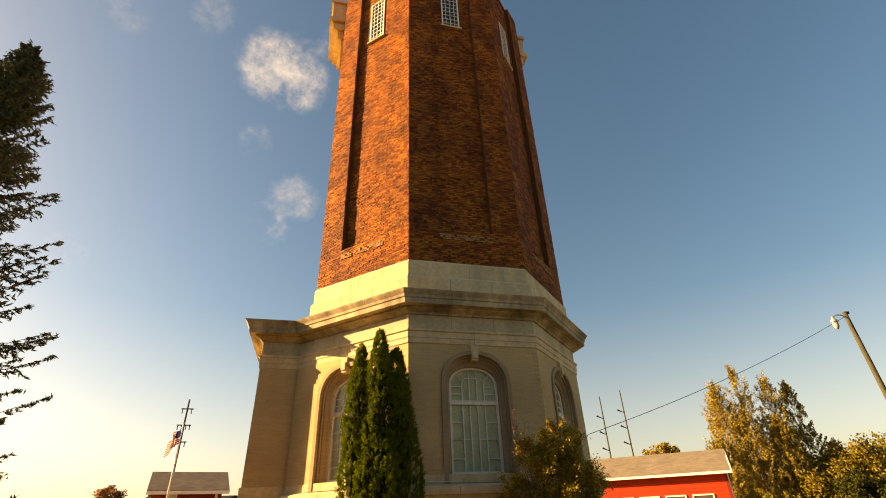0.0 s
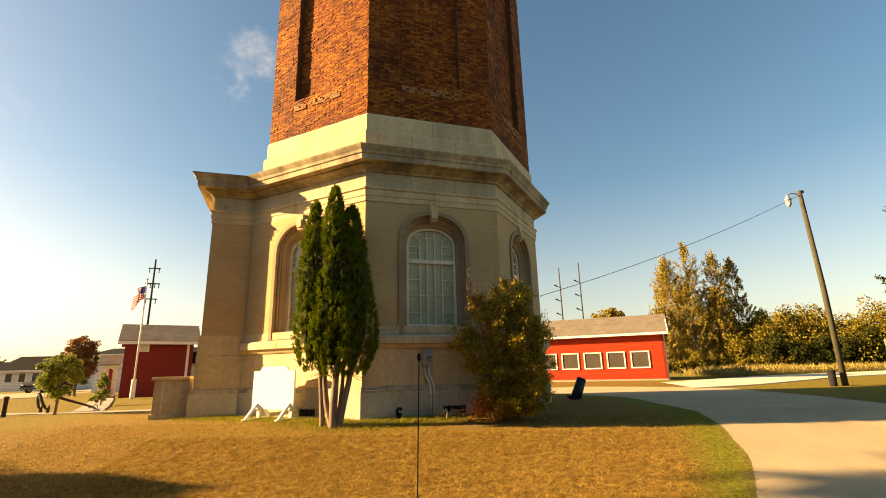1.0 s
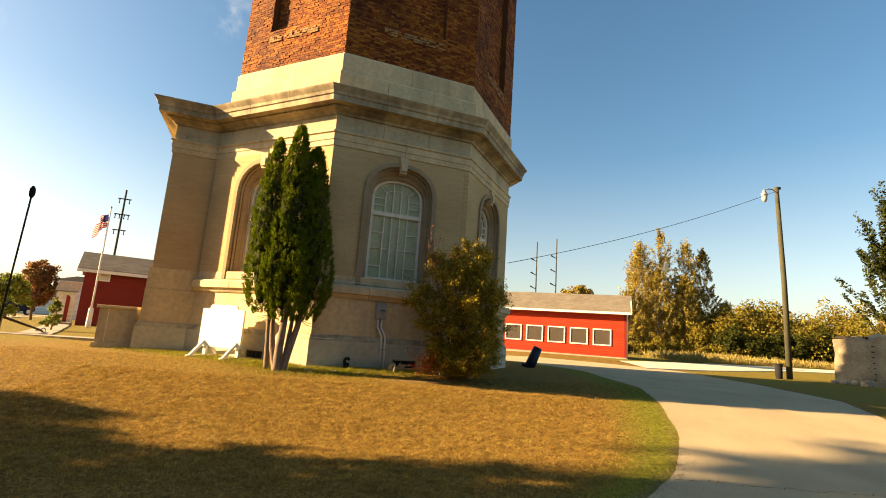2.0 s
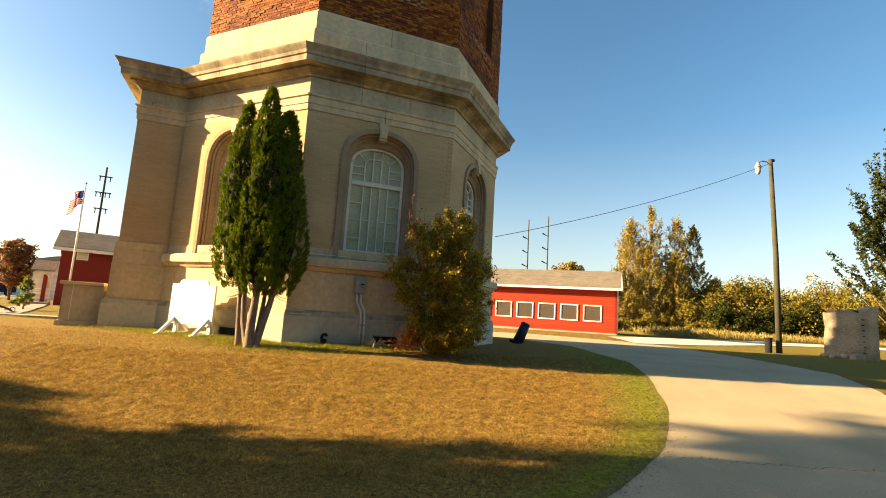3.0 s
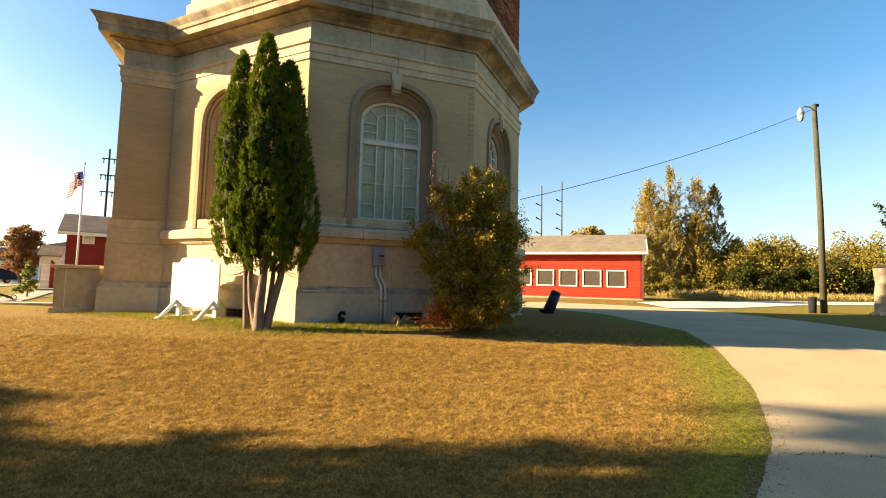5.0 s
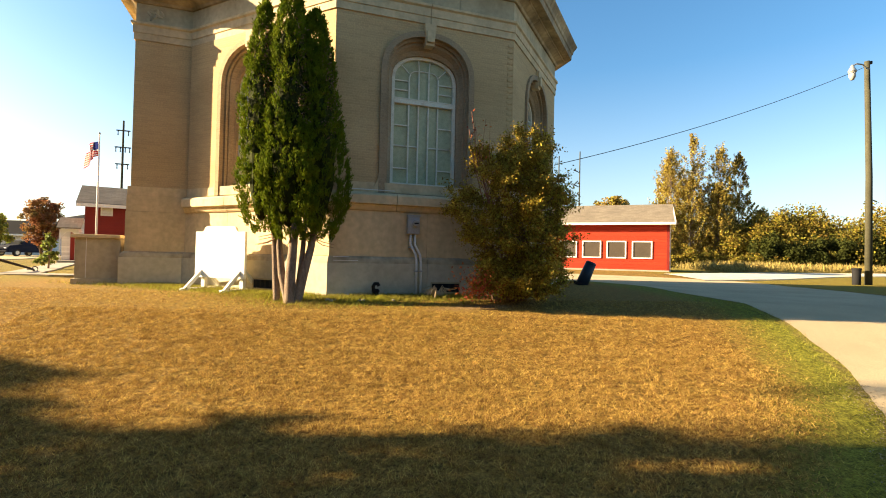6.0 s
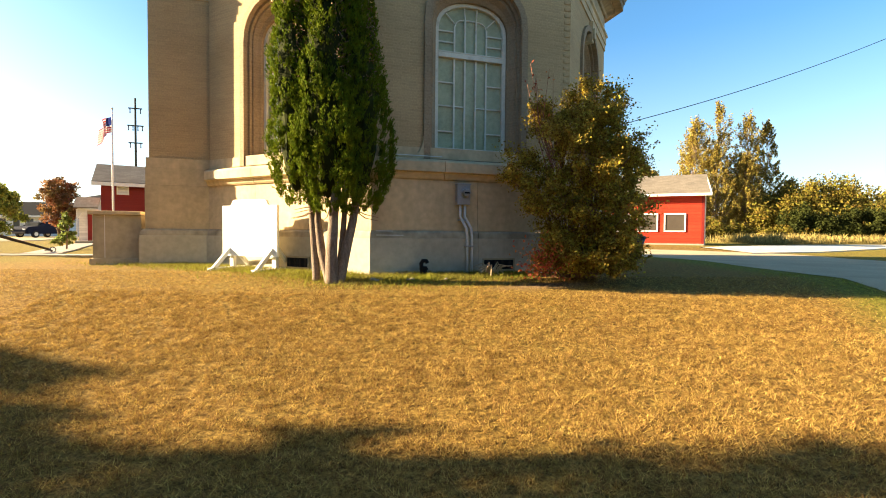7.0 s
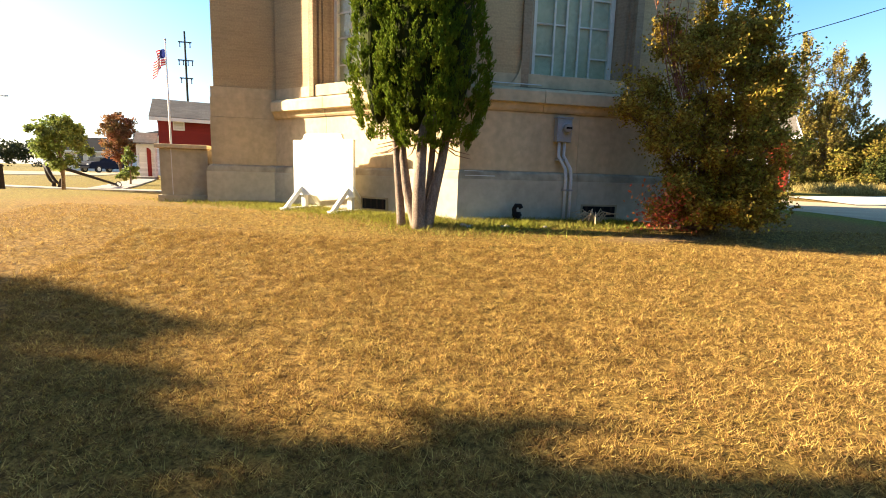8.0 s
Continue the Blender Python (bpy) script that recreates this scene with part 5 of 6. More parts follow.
rng = np.random.default_rng(51)
u = rng.uniform(0, 1, 22000)
wx = np.interp(u, [0, 0.15, 0.35, 1], [23, 27, 34, 80]) + rng.normal(0, 0.6, 22000)
wy = np.interp(u, [0, 0.15, 0.35, 1], [41, 43.0, 47.5, 64]) + np.abs(rng.normal(0, 3.2, 22000))
wh = rng.uniform(0.2, 1.0, 22000) * (0.6 + 0.5 * np.sin(wx * 1.3) ** 2)
wc = np.stack([wx, wy, ground_z(wx, wy) + wh * 0.5], 1)
tagged(put("tall_weeds", quads_mesh("tall_weeds", leaves(wc, wh * 0.55, rng, np.tile((0.0, 0.0, 1.0), (22000, 1)), 0.5, 0.07)), WEED), "tall golden weeds along the lane", "weeds", kind="stuff")

branching_tree("tree", "tall tree with a high open crown west of the lawn", -30.0, 8.7, 22.6, 3.9, 8000, DARK_LEAF, 83, (0.14, 0.30), 0.54, clumps=84, fill=0.34, trunk=0.2)
branching_tree("tree", "broad round-crowned tree west of the lawn", -30.0, 8.6, 8.25, 3.7, 10000, DARK_LEAF, 84, (0.16, 0.30), 0.18, clumps=130, fill=0.30, trunk=0.22)

# tree and ruined wall by the lane
branching_tree("tree", "dark sparse tree with upswept branches beside the lane", 26.6, 24.6, 10.6, 3.8, 22000, THICKET, 81, (0.06, 0.11), 0.26, "cone", trunk=0.12, clumps=120, fill=0.16, sparse=True)


def ruin():
    t = thing("ruined_wall", "broken whitewashed concrete wall end beside the lane", "wall", pose(22.0, 23.4, 0, 0, 0, -42) @ Matrix.Diagonal((1.12, 1.12, 1.2, 1)))
    bm = bmesh.new()
    prism(bm, [(-0.85, -0.35), (0.85, -0.35), (0.95, 0.5), (-0.75, 0.5)], -0.2, 1.85)
    bmesh.ops.subdivide_edges(bm, edges=bm.edges[:], cuts=5, use_grid_fill=True)
    for v in bm.verts:
        n = noise.noise_vector(v.co * 2.2)
        v.co += Vector((n.x, n.y, n.z)) * 0.06
        if v.co.z > 1.5:
            v.co.z += 0.22 * noise.noise((v.co.x * 2.5, v.co.y * 2.5, 2)) + 0.12 * v.co.x
    part("wall_block", bm, RUIN, t)
    bm = bmesh.new()
    for i in range(7):
        box(bm, 0.38 + 0.02 * math.sin(i), -0.42, 0.25 + i * 0.21, 0.46, -0.33, 0.29 + i * 0.21)
    part("iron_rungs", bm, IRON, t)
    bm = boxes((-0.75, -0.2, 1.80, 0.3, 0.4, 1.90))
    part("broken_cap", bm, IRON, t, "dark broken roofing on top")
    rng = np.random.default_rng(9)
    for i in range(4):
        bm = bmesh.new()
        bmesh.ops.create_icosphere(bm, subdivisions=2, radius=0.16 + 0.05 * i)
        for v in bm.verts:
            v.co *= 1 + 0.3 * noise.noise(v.co * 5 + Vector((i, 0, 0)))
            v.co.z *= 0.6
        part("rubble", bm, RUIN, t, "", pose(-0.9 + 0.35 * i, -0.75 - 0.1 * (i % 2), 0.06))
    return t


ruin()

# ---- lamp post and its wire ----
LP = (19.45, 24.65)


def lamp_post():
    t = thing("lamp_post", "tall wooden pole with a single lamp on a curved arm", "lamp post", pose(*LP, 0) @ Matrix.Scale(1.26, 4))
    part("pole", tube([(0, 0, -0.4), (0, 0, 3.8), (-0.10, 0, 7.9)], [0.112, 0.098, 0.08], 12), WOOD_POLE, t, smooth=True)
    arm = part("arm", tube([(-0.1, -0.05, 7.57), (-0.35, -0.1, 7.74), (-0.6, -0.15, 7.74), (-0.78, -0.18, 7.64)], 0.028, 8), STEEL, t)
    part("lamp_head", tube([(-0.78, -0.18, 7.68), (-0.78, -0.18, 7.58), (-0.78, -0.18, 7.50), (-0.78, -0.18, 7.42)], [0.04, 0.07, 0.12, 0.125], 14), STEEL, arm, smooth=True)
    part("lamp_bowl", tube([(-0.78, -0.18, 7.42), (-0.78, -0.18, 7.26), (-0.78, -0.18, 7.15)], [0.11, 0.10, 0.05], 14), LAMP_GLASS, arm, "frosted glass bowl", smooth=True)
    part("bracket", boxes((-0.15, -0.06, 7.80, 0.05, 0.06, 7.90), bevel=0.01), IRON, t)
    b = thing("litter_bin", "small black bin at the foot of the lamp post", "bin", pose(LP[0] - 0.62, LP[1] - 0.1, 0) @ Matrix.Diagonal((0.62, 0.62, 1.1, 1)))
    part("drum", tube([(0, 0, 0), (0, 0, 0.02), (0, 0, 0.62)], [0.22, 0.24, 0.27], 16), BLACK, b, smooth=True)
    part("rim", tube([(0, 0, 0.60), (0, 0, 0.68)], [0.29, 0.29], 16), BLACK, b)
    a, z = Vector((LP[0] - 0.1, LP[1], 9.75)), Vector((4.15, 19.2, 3.9))
    pts = [a.lerp(z, u) - Vector((0, 0, 0.30 * 4 * u * (1 - u))) for u in np.linspace(0, 1, 24)]
    tagged(part("overhead_wire", tube(pts, 0.012, 5), CABLE), "thin black wire from the lamp post to the tower", "wire")


lamp_post()

# ---- red shed ----


def sash(parent, x0, x1, z0, z1, y, glass_mat=SCREEN, rim=0.09):
    w = part("window", border([(x0 + rim, z0 + rim), (x1 - rim, z0 + rim), (x1 - rim, z1 - rim), (x0 + rim, z1 - rim)], [(x0, z0), (x1, z0), (x1, z1), (x0, z1)], y - 0.05, y + 0.04), PAINT, parent, "white framed window")
    part("pane", boxes((x0 + rim, y - 0.012, z0 + rim, x1 - rim, y + 0.03, z1 - rim)), glass_mat, w)
    return w


def shed():
    # the front wall's right end stands at the origin; the wall runs to -x
    t = thing("shed", "long low red boarded shed with brown shingle roof and white windows", "shed", pose(16.0, 35.7, 0.16, 0, 0, -23))
    L, D, H, R = 21.0, 6.8, 3.32, 4.80
    part("front_wall", boxes((-L, 0, -0.2, 0, 0.14, H)), RED_WALL, t, "bright red boarded front wall")
    part("back_wall", boxes((-L, D - 0.14, -0.2, 0, D, H)), RED_WALL, t)
    for x in (-L, -0.14):
        bm = bmesh.new()
        f = [bm.verts.new(p) for p in ((x, 0.142, -0.2), (x, D - 0.142, -0.2), (x, D - 0.142, H), (x, D / 2, R), (x, 0.142, H))]
        g = [bm.verts.new((v.co.x + 0.137, v.co.y, v.co.z)) for v in f]
        for i in range(5):
            bm.faces.new((f[i], f[(i + 1) % 5], g[(i + 1) % 5], g[i]))
        bm.faces.new(f[::-1]), bm.faces.new(g)
        part("end_wall", bm, DARK_RED, t)
    for sgn, y0, name in ((1, -0.45, "front"), (-1, D + 0.45, "back")):
        run, rise = D / 2 + 0.45, R - H + 0.17
        ang = math.degrees(math.atan2(rise, run))
        slope = math.hypot(run, rise)
        bm = bmesh.new()
        box(bm, -L - 0.35, -0.05, 0, 0.35, 0.05, slope)
        m = pose(0, y0, H - 0.05) @ Matrix.Rotation(radians(-(90 - ang)) * sgn, 4, "X")
        part("roof_slope", bm, SHINGLE, t, "weathered brown shingle roof", m)
    part("fascia", boxes((-L - 0.36, -0.53, H - 0.14, 0.36, -0.49, H + 0.02)), PAINT, t, "white fascia board")
    for x in (0.34,):
        bm = bmesh.new()
        tube([(x, -0.5, H - 0.02), (x, D / 2, R + 0.12)], 0.05, 4, bm)
        tube([(x, D + 0.5, H - 0.02), (x, D / 2, R + 0.12)], 0.05, 4, bm)
        part("bargeboard", bm, PAINT, t)
    part("corner_board", boxes((-0.16, -0.02, -0.1, 0.015, -0.002, H - 0.1)), DARK_RED, t)
    part("downpipe", boxes((0.02, 0.12, 0.0, 0.10, 0.20, H - 0.1)), PAINT, t)
    x = -1.05
    for i in range(9):
        sash(t, x - 1.30, x, 0.86, 2.08, -0.002, rim=0.085)
        x -= 1.66
    part("kerb", boxes((-L, -0.12, -0.1, 0.0, -0.002, 0.10)), CONCRETE, t, "pale concrete footing")


shed()

# ---- masts behind the shed ----
for x, y, h in ((22.6, 92.0, 20.2), (26.2, 91.0, 20.9)):
    t = thing("power_pole", "tall thin pole with insulators beyond the shed", "pole", pose(x, y, 0), group="poles beyond the shed")
    part("pole", tube([(0, 0, -0.5), (0, 0, h)], [0.17, 0.10], 8), WOOD_POLE, t)
    for i in range(3):
        part("insulator", tube([(-0.1, 0, h - 3.9 - 2.7 * i), (-1.1, 0, h - 3.4 - 2.7 * i)], [0.05, 0.15], 8), IRON, t)


# ---- red building, flag and street on the west side ----


def gable_house(name, label, m, L, D, H, R, wall, roof, over=0.5):
    """A plain gabled house; its long front runs along x from 0 to L, at y = 0."""
    t = thing(name, label, "building", m)
    part("wall", boxes((0, 0, -0.3, L, 0.15, H)), wall, t)
    part("wall", boxes((0, D - 0.15, -0.3, L, D, H)), wall, t)
    for x in (0.0, L - 0.15):
        bm = bmesh.new()
        f = [bm.verts.new(p) for p in ((x, 0.152, -0.3), (x, D - 0.152, -0.3), (x, D - 0.152, H), (x, D / 2, R), (x, 0.152, H))]
        g = [bm.verts.new((v.co.x + 0.148, v.co.y, v.co.z)) for v in f]
        for i in range(5):
            bm.faces.new((f[i], f[(i + 1) % 5], g[(i + 1) % 5], g[i]))
        bm.faces.new(f[::-1]), bm.faces.new(g)
        part("gable_wall", bm, wall, t)
    run, rise = D / 2 + over, (R - H) * (D / 2 + over) / (D / 2)
    ang, slope = math.degrees(math.atan2(rise, run)), math.hypot(run, rise)
    for sgn, y0 in ((1, -over), (-1, D + over)):
        bm = bmesh.new()
        box(bm, -over, -0.06, 0, L + over, 0.06, slope)
        part("roof_slope", bm, roof, t, "", pose(0, y0, R - rise + 0.06) @ Matrix.Rotation(radians(-(90 - ang)) * sgn, 4, "X"))
    part("fascia", boxes((-over, -over - 0.07, R - rise - 0.12, L + over, -over - 0.02, R - rise + 0.08)), PAINT, t)
    return t


red = gable_house("red_building", "two-tone red boarded building with a grey shingle roof", pose(-20.35, 31.9, 0.1, 0, 0, 32), 3.95, 5.4, 3.5, 4.65, DARK_RED, SHINGLE, 0.40)
sash(red, 0.75, 1.35, 2.75, 3.28, -0.002, SIDING, 0.07)
part("corner_board", boxes((3.56, -0.02, -0.1, 3.712, -0.003, 3.35)), PAINT, red)
part("annex", boxes((3.72, 0.8, -0.2, 9.0, 4.8, 2.0)), SIDING, red, "low white annex")
part("annex_roof", boxes((3.72, 0.4, 2.005, 9.3, 5.2, 2.75)), DARK_ROOF, red, "dark annex roof")


def porch():
    t = thing("porch", "small white porch with an arched front and a red door", "porch", pose(-21.32, 31.3, 0.05, 0, 0, 32) @ Matrix.Diagonal((0.34, 0.8, 0.86, 1)))
    part("back_wall", boxes((0.0, 1.2, -0.2, 2.7, 1.35, 2.3)), SIDING, t, "shaded inner wall")
    part("door", boxes((1.25, 1.12, 0.05, 1.85, 1.195, 2.05)), DARK_RED, t, "dark red panelled door")
    for x in (0.0, 2.55):
        part("post", boxes((x, -0.02, -0.2, x + 0.14, 0.12, 2.2)), PAINT, t)
    bm = bmesh.new()
    pts = [(0.14 + 2.41 * i / 12, 1.55 + 0.55 * math.sin(math.pi * i / 12)) for i in range(13)]
    lo, hi = [bm.verts.new((x, 0.03, z)) for x, z in pts], [bm.verts.new((x, 0.03, 2.25)) for x, z in pts]
    for i in range(12):
        bm.faces.new((lo[i], lo[i + 1], hi[i + 1], hi[i]))
    r = bmesh.ops.extrude_face_region(bm, geom=bm.faces[:])
    bmesh.ops.translate(bm, vec=(0, 0.06, 0), verts=[e for e in r["geom"] if isinstance(e, bmesh.types.BMVert)])
    part("arch", bm, PAINT, t)
    bm = bmesh.new()
    box(bm, -0.3, -0.4, 2.26, 3.0, 1.6, 2.34)
    for v in bm.verts:
        v.co.z += 0.75 * (v.co.y + 0.4) / 2.0
    part("porch_roof", bm, SHINGLE, t, "grey shingle porch roof")
    part("step", boxes((-0.1, -0.5, -0.1, 2.8, 1.19, 0.12), bevel=0.01), CONCRETE, t)


porch()
white = gable_house("white_building", "white-sided building with a dark flat-pitched roof", pose(-32.0, 45.5, 0.2, 0, 0, 8), 8.5, 7.0, 3.2, 3.8, SIDING, DARK_ROOF, 0.35)


def flagpole():
    t = thing("flagpole", "white flagpole with a drooping striped flag before the red building", "flagpole", pose(-18.0, 29.6, 0.05) @ Matrix.Scale(1.07, 4))
    part("pole", tube([(0, 0, -0.3), (0, 0, 3.5), (0, 0, 6.55)], [0.05, 0.045, 0.03], 10), PAINT, t, smooth=True)
    part("footing", tube([(0, 0, 0), (0, 0, 1.0)], [0.13, 0.12], 10), PAINT, t)
    part("finial", tube([(0, 0, 6.54), (0, 0, 6.6), (0, 0, 6.66)], [0.03, 0.06, 0.02], 8), STEEL, t)
    # limp flag: vertical folds, stripes across
    flag = None
    nx = 14

    def cloth(u, v):
        x = -0.02 - 0.62 * u
        return (x, 0.09 * math.sin(u * 9 + v * 2.0) + 0.06 * math.sin(u * 17), 6.38 - 0.80 * v - 0.75 * u ** 1.2 - 0.08 * math.sin(u * 8))
    for s in range(13):
        bm = bmesh.new()
        top = [bm.verts.new(cloth((0.42 if s < 7 else 0.0) + (1 - (0.42 if s < 7 else 0.0)) * i / nx, s / 13)) for i in range(nx + 1)]
        bot = [bm.verts.new(cloth((0.42 if s < 7 else 0.0) + (1 - (0.42 if s < 7 else 0.0)) * i / nx, (s + 1) / 13)) for i in range(nx + 1)]
        for i in range(nx):
            bm.faces.new((top[i], top[i + 1], bot[i + 1], bot[i]))
        part("stripe", bm, FLAG_RED if s % 2 == 0 else FLAG_WHITE, t)
    bm = bmesh.new()
    grid = [[bm.verts.new(cloth(0.42 * i / 6, 7 / 13 * j / 4)) for i in range(7)] for j in range(5)]
    for j in range(4):
        for i in range(6):
            bm.faces.new((grid[j][i], grid[j][i + 1], grid[j + 1][i + 1], grid[j + 1][i]))
    part("canton", bm, FLAG_BLUE, t, "dark blue corner of the flag")


flagpole()


def utility_pole(x, y, h, yaw=0, label="tall wooden utility pole with three cross-arms"):
    t = thing("utility_pole", label, "utility pole", pose(x, y, 0, 0, 0, yaw))
    part("pole", tube([(0, 0, -0.5), (0, 0, h)], [0.14, 0.09], 9), WOOD_POLE, t)
    for i, w in enumerate((0.62, 0.72, 0.62)):
        z = h - 1.1 - 1.75 * i
        arm = part("cross_arm", boxes((-w, -0.05, z, w, 0.05, z + 0.11)), WOOD_POLE, t)
        for s in (-0.85, -0.3, 0.3, 0.85) if i == 1 else (-0.75, 0.75):
            part("insulator", tube([(s * w, 0, z), (s * w, 0, z - 0.22), (s * w, 0, z - 0.45)], [0.06, 0.04, 0.06], 8), BLACK, arm)
    return t


utility_pole(-32.6, 53.4, 14.3, 20)

# ---- street side: trees, anchor, car, houses ----
branching_tree("maple_tree", "small round green maple turning red at the top", -13.35, 18.2, 2.0, 0.68, 8000, MAPLE, 91, (0.03, 0.065), 0.34, clumps=70, trunk=0.055, fill=0.40)
branching_tree("maroon_tree", "small maroon-leaved tree by the street", -27.2, 37.3, 4.2, 1.25, 12000, MAROON, 92, (0.06, 0.11), 0.28, clumps=110, trunk=0.09)
branching_tree("small_conifer", "young sparse shrub beside the footpath", -15.3, 23.2, 1.35, 0.42, 900, MAPLE, 93, (0.05, 0.09), 0.1, "cone", clumps=26, trunk=0.04)


def anchor():
    t = thing("ship_anchor", "large old rusty iron ship anchor displayed on the lawn", "anchor", pose(-14.1, 20.2, 0, 0, 0, 55) @ Matrix.Diagonal((0.45, 0.45, 0.56, 1)))
    part("shank", tube([(-2.1, 0, 1.15), (-0.6, 0, 0.70), (1.3, 0, 0.15)], [0.10, 0.085, 0.065], 10), IRON, t)
    arms = [(-2.75 + 0.62 * (1 - math.cos(a)), 0.95 * math.sin(a * 0.9), 1.2 - 1.05 * abs(math.sin(a)) ** 1.5) for a in np.linspace(-1.3, 1.3, 11)]
    part("arms", tube(arms, [0.05, 0.09, 0.10, 0.11, 0.12, 0.13, 0.12, 0.11, 0.10, 0.09, 0.05], 9), IRON, t)
    for p in (arms[0], arms[-1]):
        bm = bmesh.new()
        prism(bm, [(-0.14, -0.04), (0.14, -0.04), (0.14, 0.04), (-0.14, 0.04)], 0.0, 0.5)
        for v in bm.verts:
            v.co.x *= 0.25 if v.co.z > 0.4 else 1.0
        part("fluke", bm, IRON, t, "", pose(p[0] + 0.03, p[1], max(0.0, p[2] - 0.28), 0, 8, 0))
    ring = [(1.42 + 0.17 * math.cos(a), 0.17 * math.sin(a) * 0.4, 0.17 + 0.15 * math.sin(a)) for a in np.linspace(0, 2 * np.pi, 15)]
    part("ring", tube(ring, 0.03, 7), IRON, t)
    part("stock", tube([(1.15, -0.8, 0.12), (1.15, 0, 0.17), (1.15, 0.8, 0.12)], [0.05, 0.07, 0.05], 8), IRON, t)


anchor()


def car():
    t = thing("car", "dark blue car on the street with its headlights on", "car", pose(-39.6, 50.0, float(ground_z(-39.6, 50.0)) + 0.05, 0, 0, 85))
    bm = bmesh.new()
    side = [(-2.2, 0.35), (-2.25, 0.75), (-2.05, 0.98), (-1.0, 1.05), (-0.35, 1.50), (1.0, 1.56), (1.85, 1.45), (2.2, 1.0), (2.22, 0.35)]
    a, b = [bm.verts.new((x, -0.88, z)) for x, z in side], [bm.verts.new((x, 0.88, z)) for x, z in side]
    for v in a + b:
        if v.co.z > 1.2:
            v.co.y *= 0.80
    for i in range(len(side)):
        j = (i + 1) % len(side)
        bm.faces.new((a[i], a[j], b[j], b[i]))
    bm.faces.new(a[::-1]), bm.faces.new(b)
    bmesh.ops.bevel(bm, geom=bm.edges[:], offset=0.05, segments=2, affect="EDGES")
    part("body", bm, CAR_PAINT, t)
    for x in (-1.35, 1.4):
        for y in (-0.80, 0.80):
            w = part("wheel", tube([(x, y - 0.1, 0.32), (x, y + 0.1, 0.32)], 0.33, 18), TYRE, t)
            part("rim", tube([(x, y - 0.115, 0.32), (x, y + 0.115, 0.32)], 0.19, 14), STEEL, w)
    part("windscreen", boxes((-0.95, -0.66, 1.08, -0.42, 0.66, 1.42)), DARK_GLASS, t)
    for y in (-0.725, 0.725):
        part("side_window", boxes((-0.3, y - 0.045, 1.1, 1.7, y + 0.045, 1.42)), DARK_GLASS, t)
    for y in (-0.62, 0.62):
        part("headlight", boxes((-2.29, y - 0.10, 0.70, -2.18, y + 0.10, 0.80), bevel=0.02), SIGN_WHITE, t, "pale headlight")
    part("bumper", boxes((-2.32, -0.8, 0.36, -2.2, 0.8, 0.52), bevel=0.03), BLACK, t)


car()
h1 = gable_house("house", "white-sided house with a dark roof across the street", pose(-86.0, 92.0, 0.1, 0, 0, 8), 8.6, 8.0, 3.0, 4.7, SIDING, DARK_ROOF, 0.5)
for i in range(3):
    sash(h1, 1.2 + 2.3 * i, 2.4 + 2.3 * i, 1.1, 2.4, -0.004, DARK_GLASS)
h3 = gable_house("house", "white house with a black roof across the street", pose(-54.6, 60.5, 0.1, 0, 0, 8), 6.6, 8.0, 2.5, 4.1, SIDING, DARK_ROOF, 0.5)
for i in range(4):
    sash(h3, 0.7 + 1.5 * i, 1.6 + 1.5 * i, 0.9, 2.1, -0.004, DARK_GLASS)
sl = thing("street_lamp", "grey street lamp with a long curved arm by the street", "street lamp", pose(-45.8, 44.5, 0) @ Matrix.Scale(1.18, 4))
part("pole", tube([(0, 0, -0.3), (0, 0, 4.6)], [0.08, 0.05], 8), STEEL, sl)
part("arm", tube([(0, 0, 4.5), (0.6, 0, 5.3), (1.7, 0, 5.5)], [0.05, 0.045, 0.04], 7), STEEL, sl)
part("lamp_head", boxes((1.6, -0.12, 5.42, 2.1, 0.12, 5.55), bevel=0.04), STEEL, sl)
bp_ = thing("bollard", "short rusty post on the lawn by the street", "post", pose(-14.6, 17.6, 0) @ Matrix.Scale(0.75, 4))
part("shaft", tube([(0, 0, -0.2), (0, 0, 0.8)], [0.10, 0.09], 10), IRON, bp_)
part("cap", tube([(0, 0, 0.8), (0, 0, 0.86), (0, 0, 0.9)], [0.12, 0.12, 0.05], 10), IRON, bp_)

# ---- things at the tower's foot ----


